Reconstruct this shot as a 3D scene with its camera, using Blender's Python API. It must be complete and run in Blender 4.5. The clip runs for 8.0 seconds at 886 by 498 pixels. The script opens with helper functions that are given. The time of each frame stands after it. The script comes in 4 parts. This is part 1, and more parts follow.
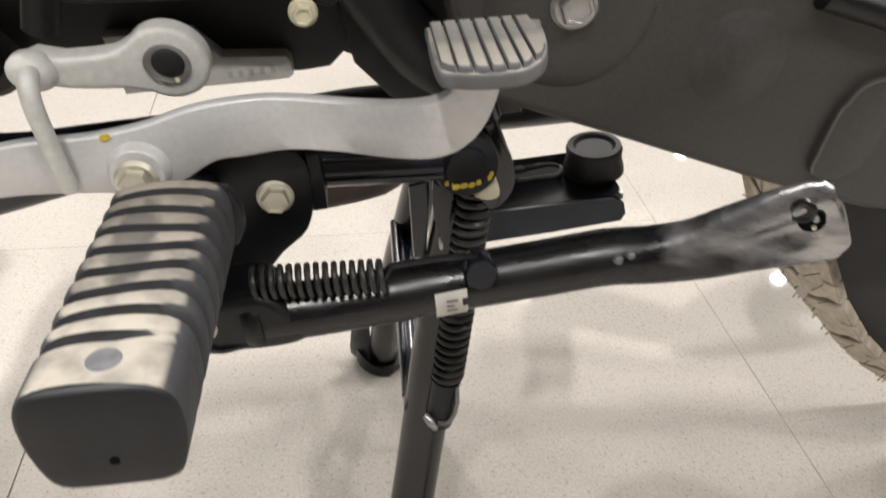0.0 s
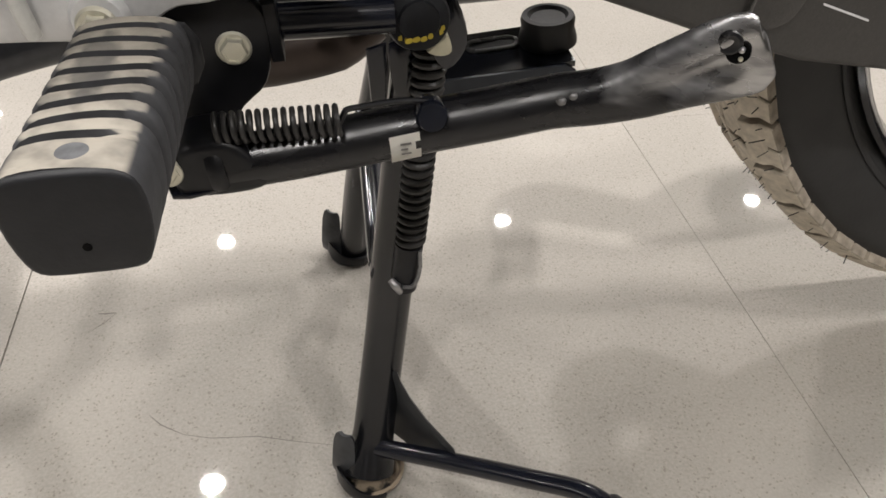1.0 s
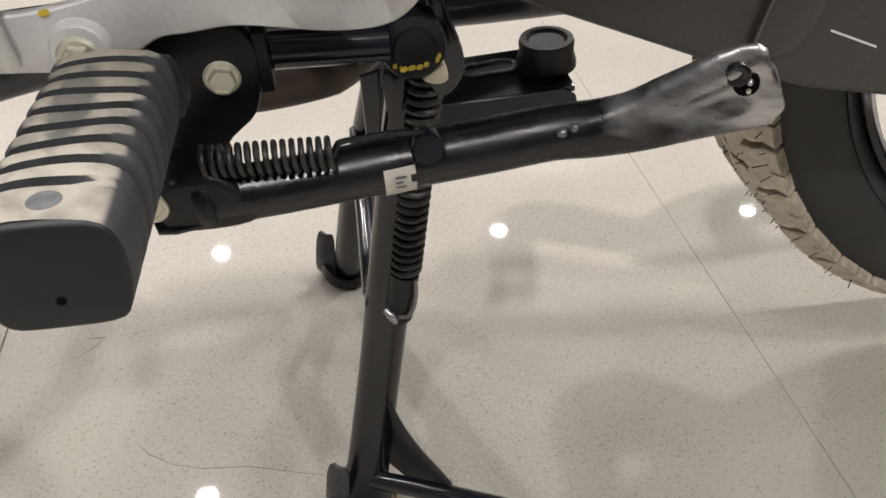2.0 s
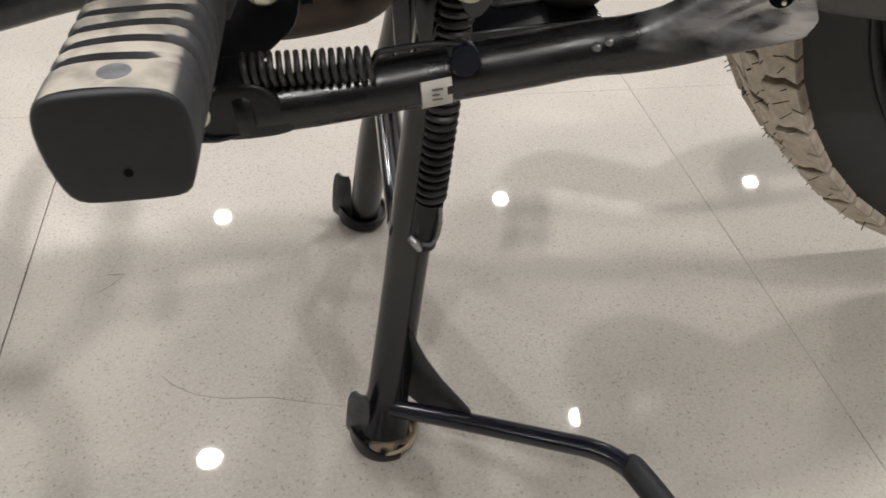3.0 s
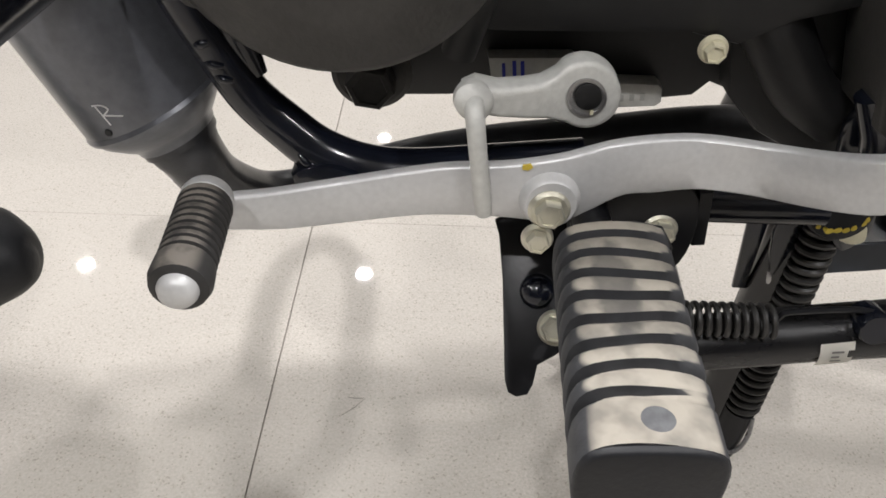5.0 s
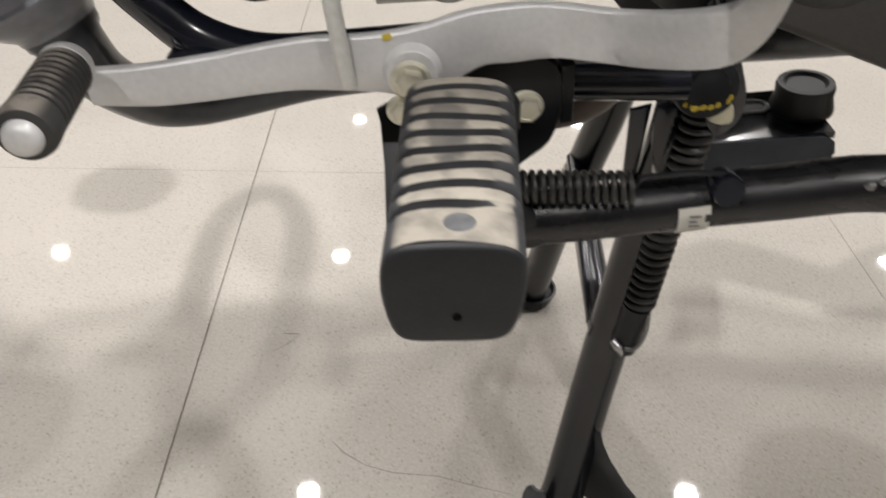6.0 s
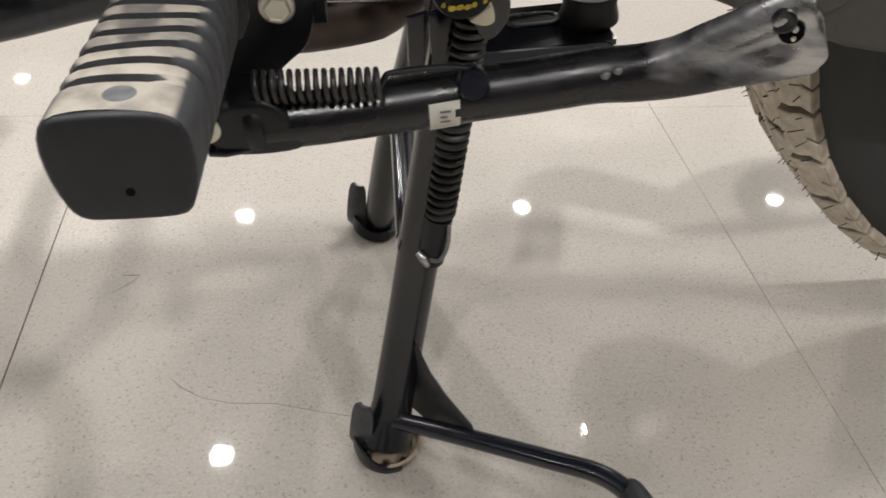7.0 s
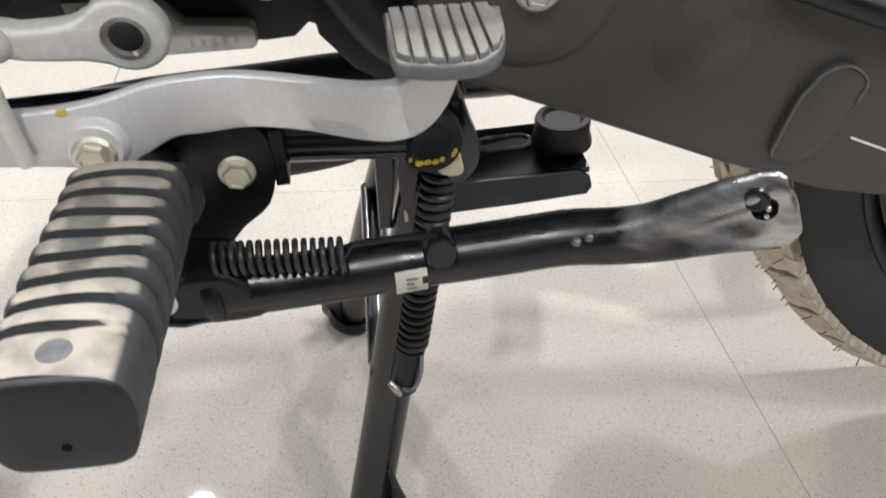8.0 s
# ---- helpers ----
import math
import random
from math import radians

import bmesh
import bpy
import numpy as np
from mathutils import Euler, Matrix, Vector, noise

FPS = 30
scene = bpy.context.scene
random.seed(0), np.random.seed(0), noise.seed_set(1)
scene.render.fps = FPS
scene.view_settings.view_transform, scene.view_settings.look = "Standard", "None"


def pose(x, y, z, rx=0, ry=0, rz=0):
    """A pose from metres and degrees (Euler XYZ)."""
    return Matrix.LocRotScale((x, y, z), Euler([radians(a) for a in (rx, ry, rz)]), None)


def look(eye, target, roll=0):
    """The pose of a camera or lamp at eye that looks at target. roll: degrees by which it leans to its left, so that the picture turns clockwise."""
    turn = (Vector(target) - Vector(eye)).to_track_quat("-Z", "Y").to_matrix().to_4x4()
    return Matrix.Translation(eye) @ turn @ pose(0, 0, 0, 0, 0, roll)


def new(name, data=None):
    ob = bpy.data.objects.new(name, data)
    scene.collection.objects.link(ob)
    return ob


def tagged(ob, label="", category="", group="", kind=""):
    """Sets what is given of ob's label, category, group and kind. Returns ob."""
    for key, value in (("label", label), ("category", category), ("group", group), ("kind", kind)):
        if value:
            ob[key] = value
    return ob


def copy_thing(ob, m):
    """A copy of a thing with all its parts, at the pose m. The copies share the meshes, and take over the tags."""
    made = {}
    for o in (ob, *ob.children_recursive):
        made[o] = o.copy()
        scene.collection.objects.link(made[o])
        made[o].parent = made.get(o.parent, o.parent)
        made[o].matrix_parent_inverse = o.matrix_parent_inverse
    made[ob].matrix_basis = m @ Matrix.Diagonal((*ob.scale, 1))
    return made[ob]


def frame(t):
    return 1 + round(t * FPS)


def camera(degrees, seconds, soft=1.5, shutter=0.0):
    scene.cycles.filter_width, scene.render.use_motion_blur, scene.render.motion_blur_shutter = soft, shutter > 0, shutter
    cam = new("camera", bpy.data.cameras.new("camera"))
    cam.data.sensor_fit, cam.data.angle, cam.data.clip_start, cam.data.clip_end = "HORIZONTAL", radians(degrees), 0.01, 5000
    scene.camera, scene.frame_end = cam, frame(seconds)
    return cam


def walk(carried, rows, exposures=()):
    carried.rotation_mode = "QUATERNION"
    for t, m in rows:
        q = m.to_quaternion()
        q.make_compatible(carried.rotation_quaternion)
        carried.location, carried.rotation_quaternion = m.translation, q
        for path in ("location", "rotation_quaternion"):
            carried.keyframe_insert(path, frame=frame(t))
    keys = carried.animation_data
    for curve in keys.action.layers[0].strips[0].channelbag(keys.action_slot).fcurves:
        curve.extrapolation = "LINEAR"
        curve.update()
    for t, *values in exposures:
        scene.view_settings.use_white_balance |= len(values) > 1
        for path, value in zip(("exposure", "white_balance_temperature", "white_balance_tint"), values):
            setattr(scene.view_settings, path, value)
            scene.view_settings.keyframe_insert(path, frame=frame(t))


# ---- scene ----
cam = camera(58.0, 8.0, soft=1.6, shutter=0.25)
PATH = [
    (0, (-0.0088, -0.2761, 0.4860), (0.2556, 1.3422, -0.6591), 2.51),
    (0.5, (-0.0043, -0.3069, 0.4716), (0.2951, 1.2399, -0.7603), 2.63),
    (1, (-0.0039, -0.3137, 0.4691), (0.3009, 1.1961, -0.8067), 2.55),
    (1.2, (-0.0007, -0.3096, 0.4723), (0.2944, 1.1992, -0.8069), 2.15),
    (2.3, (-0.0024, -0.2972, 0.4657), (0.3204, 1.2280, -0.7872), 2.70),
    (2.5, (-0.0043, -0.3076, 0.4616), (0.3142, 1.1993, -0.8142), 2.53),
    (3, (-0.0178, -0.3158, 0.4558), (0.2942, 1.1596, -0.8579), 3.55),
    (3.5, (-0.0557, -0.3143, 0.4593), (0.1982, 1.1637, -0.8639), 3.49),
    (3.8, (-0.0756, -0.3075, 0.4617), (0.1240, 1.1872, -0.8521), 3.09),
    (4, (-0.0902, -0.2956, 0.4750), (0.0600, 1.2070, -0.8368), 2.28),
    (4.2, (-0.0998, -0.2830, 0.4795), (0.0040, 1.2610, -0.7880), 2.30),
    (4.5, (-0.1124, -0.2687, 0.4946), (-0.0491, 1.2960, -0.7488), 2.40),
    (4.7, (-0.1181, -0.2564, 0.5031), (-0.1010, 1.3324, -0.7104), 2.33),
    (5.8, (-0.0881, -0.2846, 0.4838), (-0.0686, 1.3134, -0.7187), 2.05),
    (6, (-0.0728, -0.2927, 0.4750), (-0.0150, 1.2811, -0.7578), 2.01),
    (6.5, (-0.0423, -0.3100, 0.4667), (0.1177, 1.2154, -0.8169), 2.79),
    (6.7, (-0.0299, -0.3142, 0.4591), (0.1843, 1.2006, -0.8291), 3.68),
    (7, (-0.0108, -0.3146, 0.4624), (0.2517, 1.1773, -0.8435), 4.43),
    (7.5, (0.0048, -0.2966, 0.4750), (0.3207, 1.2005, -0.8130), 4.99),
    (8, (-0.0010, -0.2723, 0.4975), (0.3047, 1.2613, -0.7494), 4.70),
]
EXPOSURES = [(0.0, 0.46, 6500, 10), (0.5, 0.28, 6500, 10), (1.0, 0.1, 6500, 10), (2.5, 0.17, 6460, 10), (3.0, 0.07, 6430, 10), (3.5, 0.06, 6400, 10), (4.0, 0.0, 6300, 10), (4.5, 0.2, 6230, 10), (6.0, 0.1, 6450, 10), (6.5, 0.1, 6480, 10), (7.5, 0.25, 6300, 10), (8.0, 0.5, 6200, 10)]
walk(cam, [(t, look(eye, target, roll)) for t, eye, target, roll in PATH], EXPOSURES)

# ---- world and lamps ----
CEILING = 2.8
world = bpy.data.worlds.new("showroom_air")
scene.world = world
world.use_nodes = True
world.node_tree.nodes["Background"].inputs["Color"].default_value = (0.9, 0.95, 1.0, 1)
world.node_tree.nodes["Background"].inputs["Strength"].default_value = 0.6
LAMP_WATTS = 24.2
LAMP_SPOTS = [(1.225 + 1.81 * i, 3.80 + 1.81 * j) for i in range(-3, 3) for j in range(-3, 3)]


# ---- materials ----
def material(name, base, rough=0.5, metal=0.0, coat=0.0, grain=0.0, scale=60.0, bump=0.0, bump_scale=200.0, rough_var=0.1, spec=0.5,
             second=None, second_scale=8.0, second_at=(0.5, 0.7)):
    m = bpy.data.materials.new(name)
    m.use_nodes = True
    nt = m.node_tree
    bsdf = nt.nodes["Principled BSDF"]
    bsdf.inputs["Metallic"].default_value = metal
    bsdf.inputs["Coat Weight"].default_value = coat
    bsdf.inputs["Coat Roughness"].default_value = 0.08
    bsdf.inputs["Specular IOR Level"].default_value = spec
    tex = nt.nodes.new("ShaderNodeTexCoord")

    def noise_node(s, detail=4.0):
        n = nt.nodes.new("ShaderNodeTexNoise")
        n.inputs["Scale"].default_value = s
        n.inputs["Detail"].default_value = detail
        nt.links.new(tex.outputs["Object"], n.inputs["Vector"])
        return n

    def mix(a, b, fac):
        x = nt.nodes.new("ShaderNodeMix")
        x.data_type = "RGBA"
        for sock, v in ((x.inputs[6], a), (x.inputs[7], b), (x.inputs[0], fac)):
            if isinstance(v, bpy.types.NodeSocket):
                nt.links.new(v, sock)
            elif sock is x.inputs[0]:
                sock.default_value = v
            else:
                sock.default_value = (*v, 1) if len(v) == 3 else v
        return x.outputs[2]

    def ramp(sock, lo, hi):
        r = nt.nodes.new("ShaderNodeMapRange")
        r.inputs["From Min"].default_value, r.inputs["From Max"].default_value = lo, hi
        nt.links.new(sock, r.inputs["Value"])
        return r.outputs["Result"]

    fine = noise_node(scale)
    lo = tuple(c * (1 - grain) for c in base)
    hi = tuple(min(1, c * (1 + grain)) for c in base)
    col = mix(lo, hi, ramp(fine.outputs["Fac"], 0.3, 0.7))
    if second:
        big = noise_node(second_scale, 6.0)
        col = mix(col, second, ramp(big.outputs["Fac"], *second_at))
    nt.links.new(col, bsdf.inputs["Base Color"])
    rr = nt.nodes.new("ShaderNodeMapRange")
    rr.inputs["To Min"].default_value, rr.inputs["To Max"].default_value = max(0.02, rough - rough_var), min(1, rough + rough_var)
    wide = noise_node(scale * 0.25)
    nt.links.new(wide.outputs["Fac"], rr.inputs["Value"])
    nt.links.new(rr.outputs["Result"], bsdf.inputs["Roughness"])
    if bump:
        b = nt.nodes.new("ShaderNodeBump")
        b.inputs["Strength"].default_value = bump
        b.inputs["Distance"].default_value = 0.0006
        nt.links.new(noise_node(bump_scale).outputs["Fac"], b.inputs["Height"])
        nt.links.new(b.outputs["Normal"], bsdf.inputs["Normal"])
    return m


def dusty(m, dust, amount=(0.35, 0.75), lo=0.55, hi=0.9, patch_scale=70.0):
    """Settled dust: a pale layer on what faces up, broken into patches."""
    nt = m.node_tree
    bsdf = nt.nodes["Principled BSDF"]
    old = bsdf.inputs["Base Color"].links[0].from_socket
    geo = nt.nodes.new("ShaderNodeNewGeometry")
    sep = nt.nodes.new("ShaderNodeSeparateXYZ")
    nt.links.new(geo.outputs["Normal"], sep.inputs[0])
    up = nt.nodes.new("ShaderNodeMapRange")
    up.interpolation_type = "SMOOTHSTEP"
    up.inputs["From Min"].default_value, up.inputs["From Max"].default_value = lo, hi
    nt.links.new(sep.outputs["Z"], up.inputs["Value"])
    tex = nt.nodes.new("ShaderNodeTexCoord")
    n = nt.nodes.new("ShaderNodeTexNoise")
    n.inputs["Scale"].default_value = patch_scale
    n.inputs["Detail"].default_value = 3
    nt.links.new(tex.outputs["Object"], n.inputs["Vector"])
    p = nt.nodes.new("ShaderNodeMapRange")
    p.inputs["From Min"].default_value, p.inputs["From Max"].default_value = 0.36, 0.56
    p.inputs["To Min"].default_value, p.inputs["To Max"].default_value = amount
    nt.links.new(n.outputs["Fac"], p.inputs["Value"])
    mul = nt.nodes.new("ShaderNodeMath")
    mul.operation = "MULTIPLY"
    nt.links.new(up.outputs["Result"], mul.inputs[0])
    nt.links.new(p.outputs["Result"], mul.inputs[1])
    x = nt.nodes.new("ShaderNodeMix")
    x.data_type = "RGBA"
    nt.links.new(mul.outputs[0], x.inputs[0])
    nt.links.new(old, x.inputs[6])
    x.inputs[7].default_value = (*dust, 1)
    nt.links.new(x.outputs[2], bsdf.inputs["Base Color"])
    return m


def streaked(m, axis, amount):
    """Finish turned round an axis: highlights draw out along it."""
    nt = m.node_tree
    turn = nt.nodes.new("ShaderNodeTangent")
    turn.direction_type, turn.axis = "RADIAL", axis
    bsdf = nt.nodes["Principled BSDF"]
    bsdf.inputs["Anisotropic"].default_value = amount
    bsdf.inputs["Anisotropic Rotation"].default_value = 0.25
    nt.links.new(turn.outputs["Tangent"], bsdf.inputs["Tangent"])


def rubbed_middle(m):
    """Soles have rubbed the dust off along the middle of the inner ribs."""
    nt = m.node_tree
    mixer = nt.nodes["Principled BSDF"].inputs["Base Color"].links[0].from_node
    was = mixer.inputs[0].links[0].from_socket
    tex = nt.nodes.new("ShaderNodeTexCoord")
    place = nt.nodes.new("ShaderNodeMapping")
    place.vector_type = "TEXTURE"
    place.inputs["Location"].default_value = (-0.0030, 0.012, 0.014)
    place.inputs["Scale"].default_value = (0.0068, 0.026, 0.06)
    nt.links.new(tex.outputs["Object"], place.inputs["Vector"])
    far = nt.nodes.new("ShaderNodeVectorMath")
    far.operation = "LENGTH"
    nt.links.new(place.outputs["Vector"], far.inputs[0])
    ragged = nt.nodes.new("ShaderNodeTexNoise")
    ragged.inputs["Scale"].default_value = 170
    nt.links.new(tex.outputs["Object"], ragged.inputs["Vector"])
    add = nt.nodes.new("ShaderNodeMath")
    add.operation = "MULTIPLY_ADD"
    add.inputs[1].default_value = 0.9
    nt.links.new(ragged.outputs["Fac"], add.inputs[0])
    nt.links.new(far.outputs["Value"], add.inputs[2])
    keep = nt.nodes.new("ShaderNodeMapRange")
    keep.inputs["From Min"].default_value, keep.inputs["From Max"].default_value = 1.15, 1.5
    keep.inputs["To Min"].default_value = 0.42
    nt.links.new(add.outputs[0], keep.inputs["Value"])
    mul = nt.nodes.new("ShaderNodeMath")
    mul.operation = "MULTIPLY"
    nt.links.new(was, mul.inputs[0])
    nt.links.new(keep.outputs["Result"], mul.inputs[1])
    nt.links.new(mul.outputs[0], mixer.inputs[0])


BLACK_PAINT = material("black_gloss_paint", (0.0055, 0.0068, 0.0115), 0.17, 0, 0.8, 0.3, 90, 0.08, 260, 0.1, 0.18, second=(0.008, 0.008, 0.009), second_scale=30, second_at=(0.6, 0.8))
BLACK_PAINT.node_tree.nodes["Principled BSDF"].inputs["Coat Roughness"].default_value = 0.16
STAND_PAINT = material("black_stand_enamel", (0.0036, 0.0039, 0.0052), 0.22, 0, 0.15, 0.4, 70, 0.06, 90, 0.05, 0.62, second=(0.012, 0.011, 0.010), second_scale=55, second_at=(0.62, 0.8))
streaked(STAND_PAINT, "Z", 0.95)
BLACK_SATIN = material("black_satin_steel", (0.005, 0.0052, 0.0065), 0.38, 0, 0.0, 0.3, 120, 0.15, 300, 0.1, 0.35)
CASE_PLASTIC = material("matt_grey_plastic", (0.041, 0.039, 0.036), 0.46, 0, 0, 0.12, 500, 0.25, 900, 0.08, 0.4)
PEG_RUBBER = dusty(material("dusty_peg_rubber", (0.032, 0.033, 0.036), 0.75, 0, 0, 0.2, 150, 0.3, 500), (0.325, 0.298, 0.250), (0.55, 0.95), 0.70, 0.90, 92)
rubbed_middle(PEG_RUBBER)
PEG_END = material("peg_end_rubber", (0.0090, 0.0096, 0.0112), 0.5, 0, 0, 0.15, 200, 0.2, 500, 0.1, 0.35)
DOT = material("rubbed_grey_rubber", (0.095, 0.097, 0.102), 0.7, 0, 0, 0.25, 300, 0.2, 500)
TOE_RUBBER = dusty(material("toe_rubber", (0.030, 0.029, 0.028), 0.7, 0, 0, 0.2, 150, 0.2, 500), (0.30, 0.27, 0.23), (0.1, 0.6), 0.6, 0.95, 120)
SILVER = material("silver_lever_paint", (0.575, 0.577, 0.575), 0.42, 0.25, 0.1, 0.05, 400, 0.1, 700, 0.06, second=(0.57, 0.565, 0.56), second_scale=25, second_at=(0.55, 0.8))
ARM_PAINT = material("pale_cast_alloy", (0.56, 0.56, 0.53), 0.5, 0.1, 0, 0.08, 300, 0.3, 600, 0.08)
SPRING = material("dusty_spring_steel", (0.024, 0.023, 0.022), 0.42, 0.2, 0, 0.3, 160, 0.15, 400, 0.1, 0.5)
# grey base holds the reflected sheen of the black tab
TAB = material("tab_steel_sheen", (0.050, 0.052, 0.055), 0.36, 0.3, 0, 0.3, 120, 0.25, 260, 0.1, 0.5)
GUSSET = material("grey_stand_steel", (0.026, 0.027, 0.028), 0.5, 0, 0, 0.2, 120, 0.2, 300, 0.1, 0.4)
STAMP = material("stamped_alloy", (0.40, 0.40, 0.375), 0.5, 0.1)
PLUG_LIP = material("plug_lip_plastic", (0.085, 0.082, 0.077), 0.45, 0, 0, 0.15, 300)
PAD_BAR = dusty(material("grey_pad_bar_rubber", (0.14, 0.145, 0.15), 0.7, 0, 0, 0.12, 200, 0.2, 500), (0.40, 0.375, 0.325), (0.2, 0.85), 0.7, 0.9, 48)
PAD_RUBBER = dusty(material("grey_pad_rubber", (0.105, 0.107, 0.110), 0.7, 0, 0, 0.12, 200, 0.2, 500), (0.44, 0.41, 0.36), (0.25, 0.85), 0.72, 0.95, 90)
ZINC = material("yellow_zinc", (0.62, 0.60, 0.50), 0.35, 0.7, 0, 0.12, 150, 0.1, 400, 0.1, second=(0.5, 0.47, 0.36), second_scale=60, second_at=(0.5, 0.8))
STEEL = material("bare_scuffed_steel", (0.36, 0.355, 0.355), 0.3, 0.85, 0, 0.3, 80, 0.3, 250, 0.15)


def worn_paint():
    """Black paint worn down to bare steel towards the end of the stand, in ragged lengthwise streaks."""
    m = material("worn_black_to_steel", (0.005, 0.005, 0.006), 0.24, 0, 0, 0.3, 90, 0.25, 240, 0.1)
    nt = m.node_tree
    bsdf = nt.nodes["Principled BSDF"]
    old = bsdf.inputs["Base Color"].links[0].from_socket
    tex = nt.nodes.new("ShaderNodeTexCoord")
    sep = nt.nodes.new("ShaderNodeSeparateXYZ")
    nt.links.new(tex.outputs["Object"], sep.inputs[0])

    def streaks(scale, stretch, detail):
        n = nt.nodes.new("ShaderNodeTexNoise")
        n.inputs["Scale"].default_value = scale
        n.inputs["Detail"].default_value = detail
        mp = nt.nodes.new("ShaderNodeMapping")
        mp.inputs["Rotation"].default_value = (0, radians(24), 0)
        mp.inputs["Scale"].default_value = stretch
        nt.links.new(tex.outputs["Object"], mp.inputs["Vector"])
        nt.links.new(mp.outputs["Vector"], n.inputs["Vector"])
        return n.outputs["Fac"]

    def math_node(op, a, b, c=0.0):
        n = nt.nodes.new("ShaderNodeMath")
        n.operation = op
        for k, v in enumerate((a, b, c)):
            if isinstance(v, bpy.types.NodeSocket):
                nt.links.new(v, n.inputs[k])
            else:
                n.inputs[k].default_value = v
        return n.outputs[0]

    def ramp(sock, lo, hi, a=0.0, b=1.0):
        r = nt.nodes.new("ShaderNodeMapRange")
        r.interpolation_type = "SMOOTHSTEP"
        r.inputs["From Min"].default_value, r.inputs["From Max"].default_value = lo, hi
        r.inputs["To Min"].default_value, r.inputs["To Max"].default_value = a, b
        nt.links.new(sock, r.inputs["Value"])
        return r.outputs["Result"]

    def mix(fac, a, b):
        x = nt.nodes.new("ShaderNodeMix")
        x.data_type = "RGBA"
        nt.links.new(fac, x.inputs[0])
        for sock, v in ((x.inputs[6], a), (x.inputs[7], b)):
            if isinstance(v, bpy.types.NodeSocket):
                nt.links.new(v, sock)
            else:
                sock.default_value = (*v, 1)
        return x.outputs[2]

    reach = math_node("MULTIPLY_ADD", sep.outputs["X"], 14.0, -0.92)
    # the upper lobe is rubbed further along than the lower one
    above = math_node("SUBTRACT", sep.outputs["Z"], math_node("MULTIPLY_ADD", sep.outputs["X"], 0.56, -0.0343))
    reach = math_node("MULTIPLY_ADD", math_node("MINIMUM", above, 0.007), 22.0, reach)
    bare = ramp(math_node("ADD", reach, streaks(60, (0.4, 1.0, 1.3), 3)), 0.42, 0.95)
    steel = mix(ramp(streaks(75, (0.30, 1.0, 1.5), 4), 0.38, 0.62), (0.24, 0.24, 0.247), (0.44, 0.44, 0.445))
    nt.links.new(mix(bare, old, steel), bsdf.inputs["Base Color"])
    nt.links.new(bare, bsdf.inputs["Metallic"])
    nt.links.new(ramp(streaks(110, (0.4, 1, 1.2), 4), 0.35, 0.65, 0.23, 0.37), bsdf.inputs["Roughness"])
    return m


WORN = worn_paint()
# black steel; its bluish reflected sheen is put into the base colour
SKIRT = material("black_steel_blue_sheen", (0.030, 0.038, 0.052), 0.34, 0, 0, 0.2, 60, 0.1, 200, 0.1, 0.3)
# grey steel, also the painted glint of a glossy black edge
GLINT_GREY = material("grey_glint_steel", (0.17, 0.17, 0.17), 0.28, 0.6, 0, 0.2, 200)
# one matt black twice: lightened for the lit can, darkened for the shaded pipe
EXHAUST = material("lit_exhaust_black", (0.118, 0.124, 0.140), 0.40, 0.4, 0.7, 0.15, 200, 0.15, 600, 0.08)
EXHAUST_SHADED = material("shaded_exhaust_black", (0.030, 0.032, 0.037), 0.42, 0.3, 0.4, 0.2, 150, 0.15, 500, 0.1)
EXHAUST.node_tree.nodes["Principled BSDF"].inputs["Coat Roughness"].default_value = 0.3
EXHAUST_BROWN = material("heated_exhaust_steel", (0.050, 0.036, 0.029), 0.45, 0.4, 0, 0.2, 60, 0.1, 300)
ENGINE = material("engine_grey_paint", (0.040, 0.038, 0.035), 0.5, 0.1, 0, 0.15, 200, 0.3, 500)
ENGINE_DARK = material("engine_black", (0.008, 0.008, 0.0085), 0.5, 0, 0, 0.2, 100, 0.2, 300)
TYRE = material("tyre_rubber", (0.0105, 0.0105, 0.0105), 0.6, 0, 0, 0.15, 150, 0.2, 400)
TREAD = material("dusty_tread", (0.56, 0.50, 0.405), 0.85, 0, 0, 0.2, 160, 0.2, 400, 0.1, second=(0.30, 0.26, 0.21), second_scale=70, second_at=(0.56, 0.80))
GROOVE = material("dusty_tread_groove", (0.34, 0.295, 0.235), 0.9, 0, 0, 0.3, 130, 0.2, 400, 0.1, second=(0.10, 0.088, 0.072), second_scale=60, second_at=(0.54, 0.80))
YELLOW = material("yellow_paint_mark", (0.58, 0.44, 0.05), 0.6)
LABEL = material("white_paper_label", (0.82, 0.80, 0.74), 0.6, 0, 0, 0.04, 100)
INK = material("grey_print", (0.22, 0.21, 0.20), 0.6)
BLUE = material("blue_marker", (0.03, 0.04, 0.35), 0.6)
CHALK = material("white_mark", (0.7, 0.7, 0.7), 0.7)
WALL = material("pale_wall_paint", (0.38, 0.375, 0.365), 0.8, 0, 0, 0.02, 3)
CEILING_PAINT = material("white_ceiling_paint", (0.5, 0.495, 0.485), 0.8, 0, 0, 0.02, 3)
TRIM = material("lamp_trim", (0.75, 0.75, 0.75), 0.4)
SHOE = material("worn_shoe_steel", (0.010, 0.010, 0.011), 0.4, 0.2, 0, 0.3, 120, 0.2, 300, 0.1, second=(0.36, 0.29, 0.21), second_scale=70, second_at=(0.44, 0.54))
# near-black colour in place of the shade inside small holes
HOLE_SHADE = material("hole_shade_black", (0.002, 0.002, 0.002), 0.9, 0, 0, 0, 60, 0, 100, 0.05, 0.1)
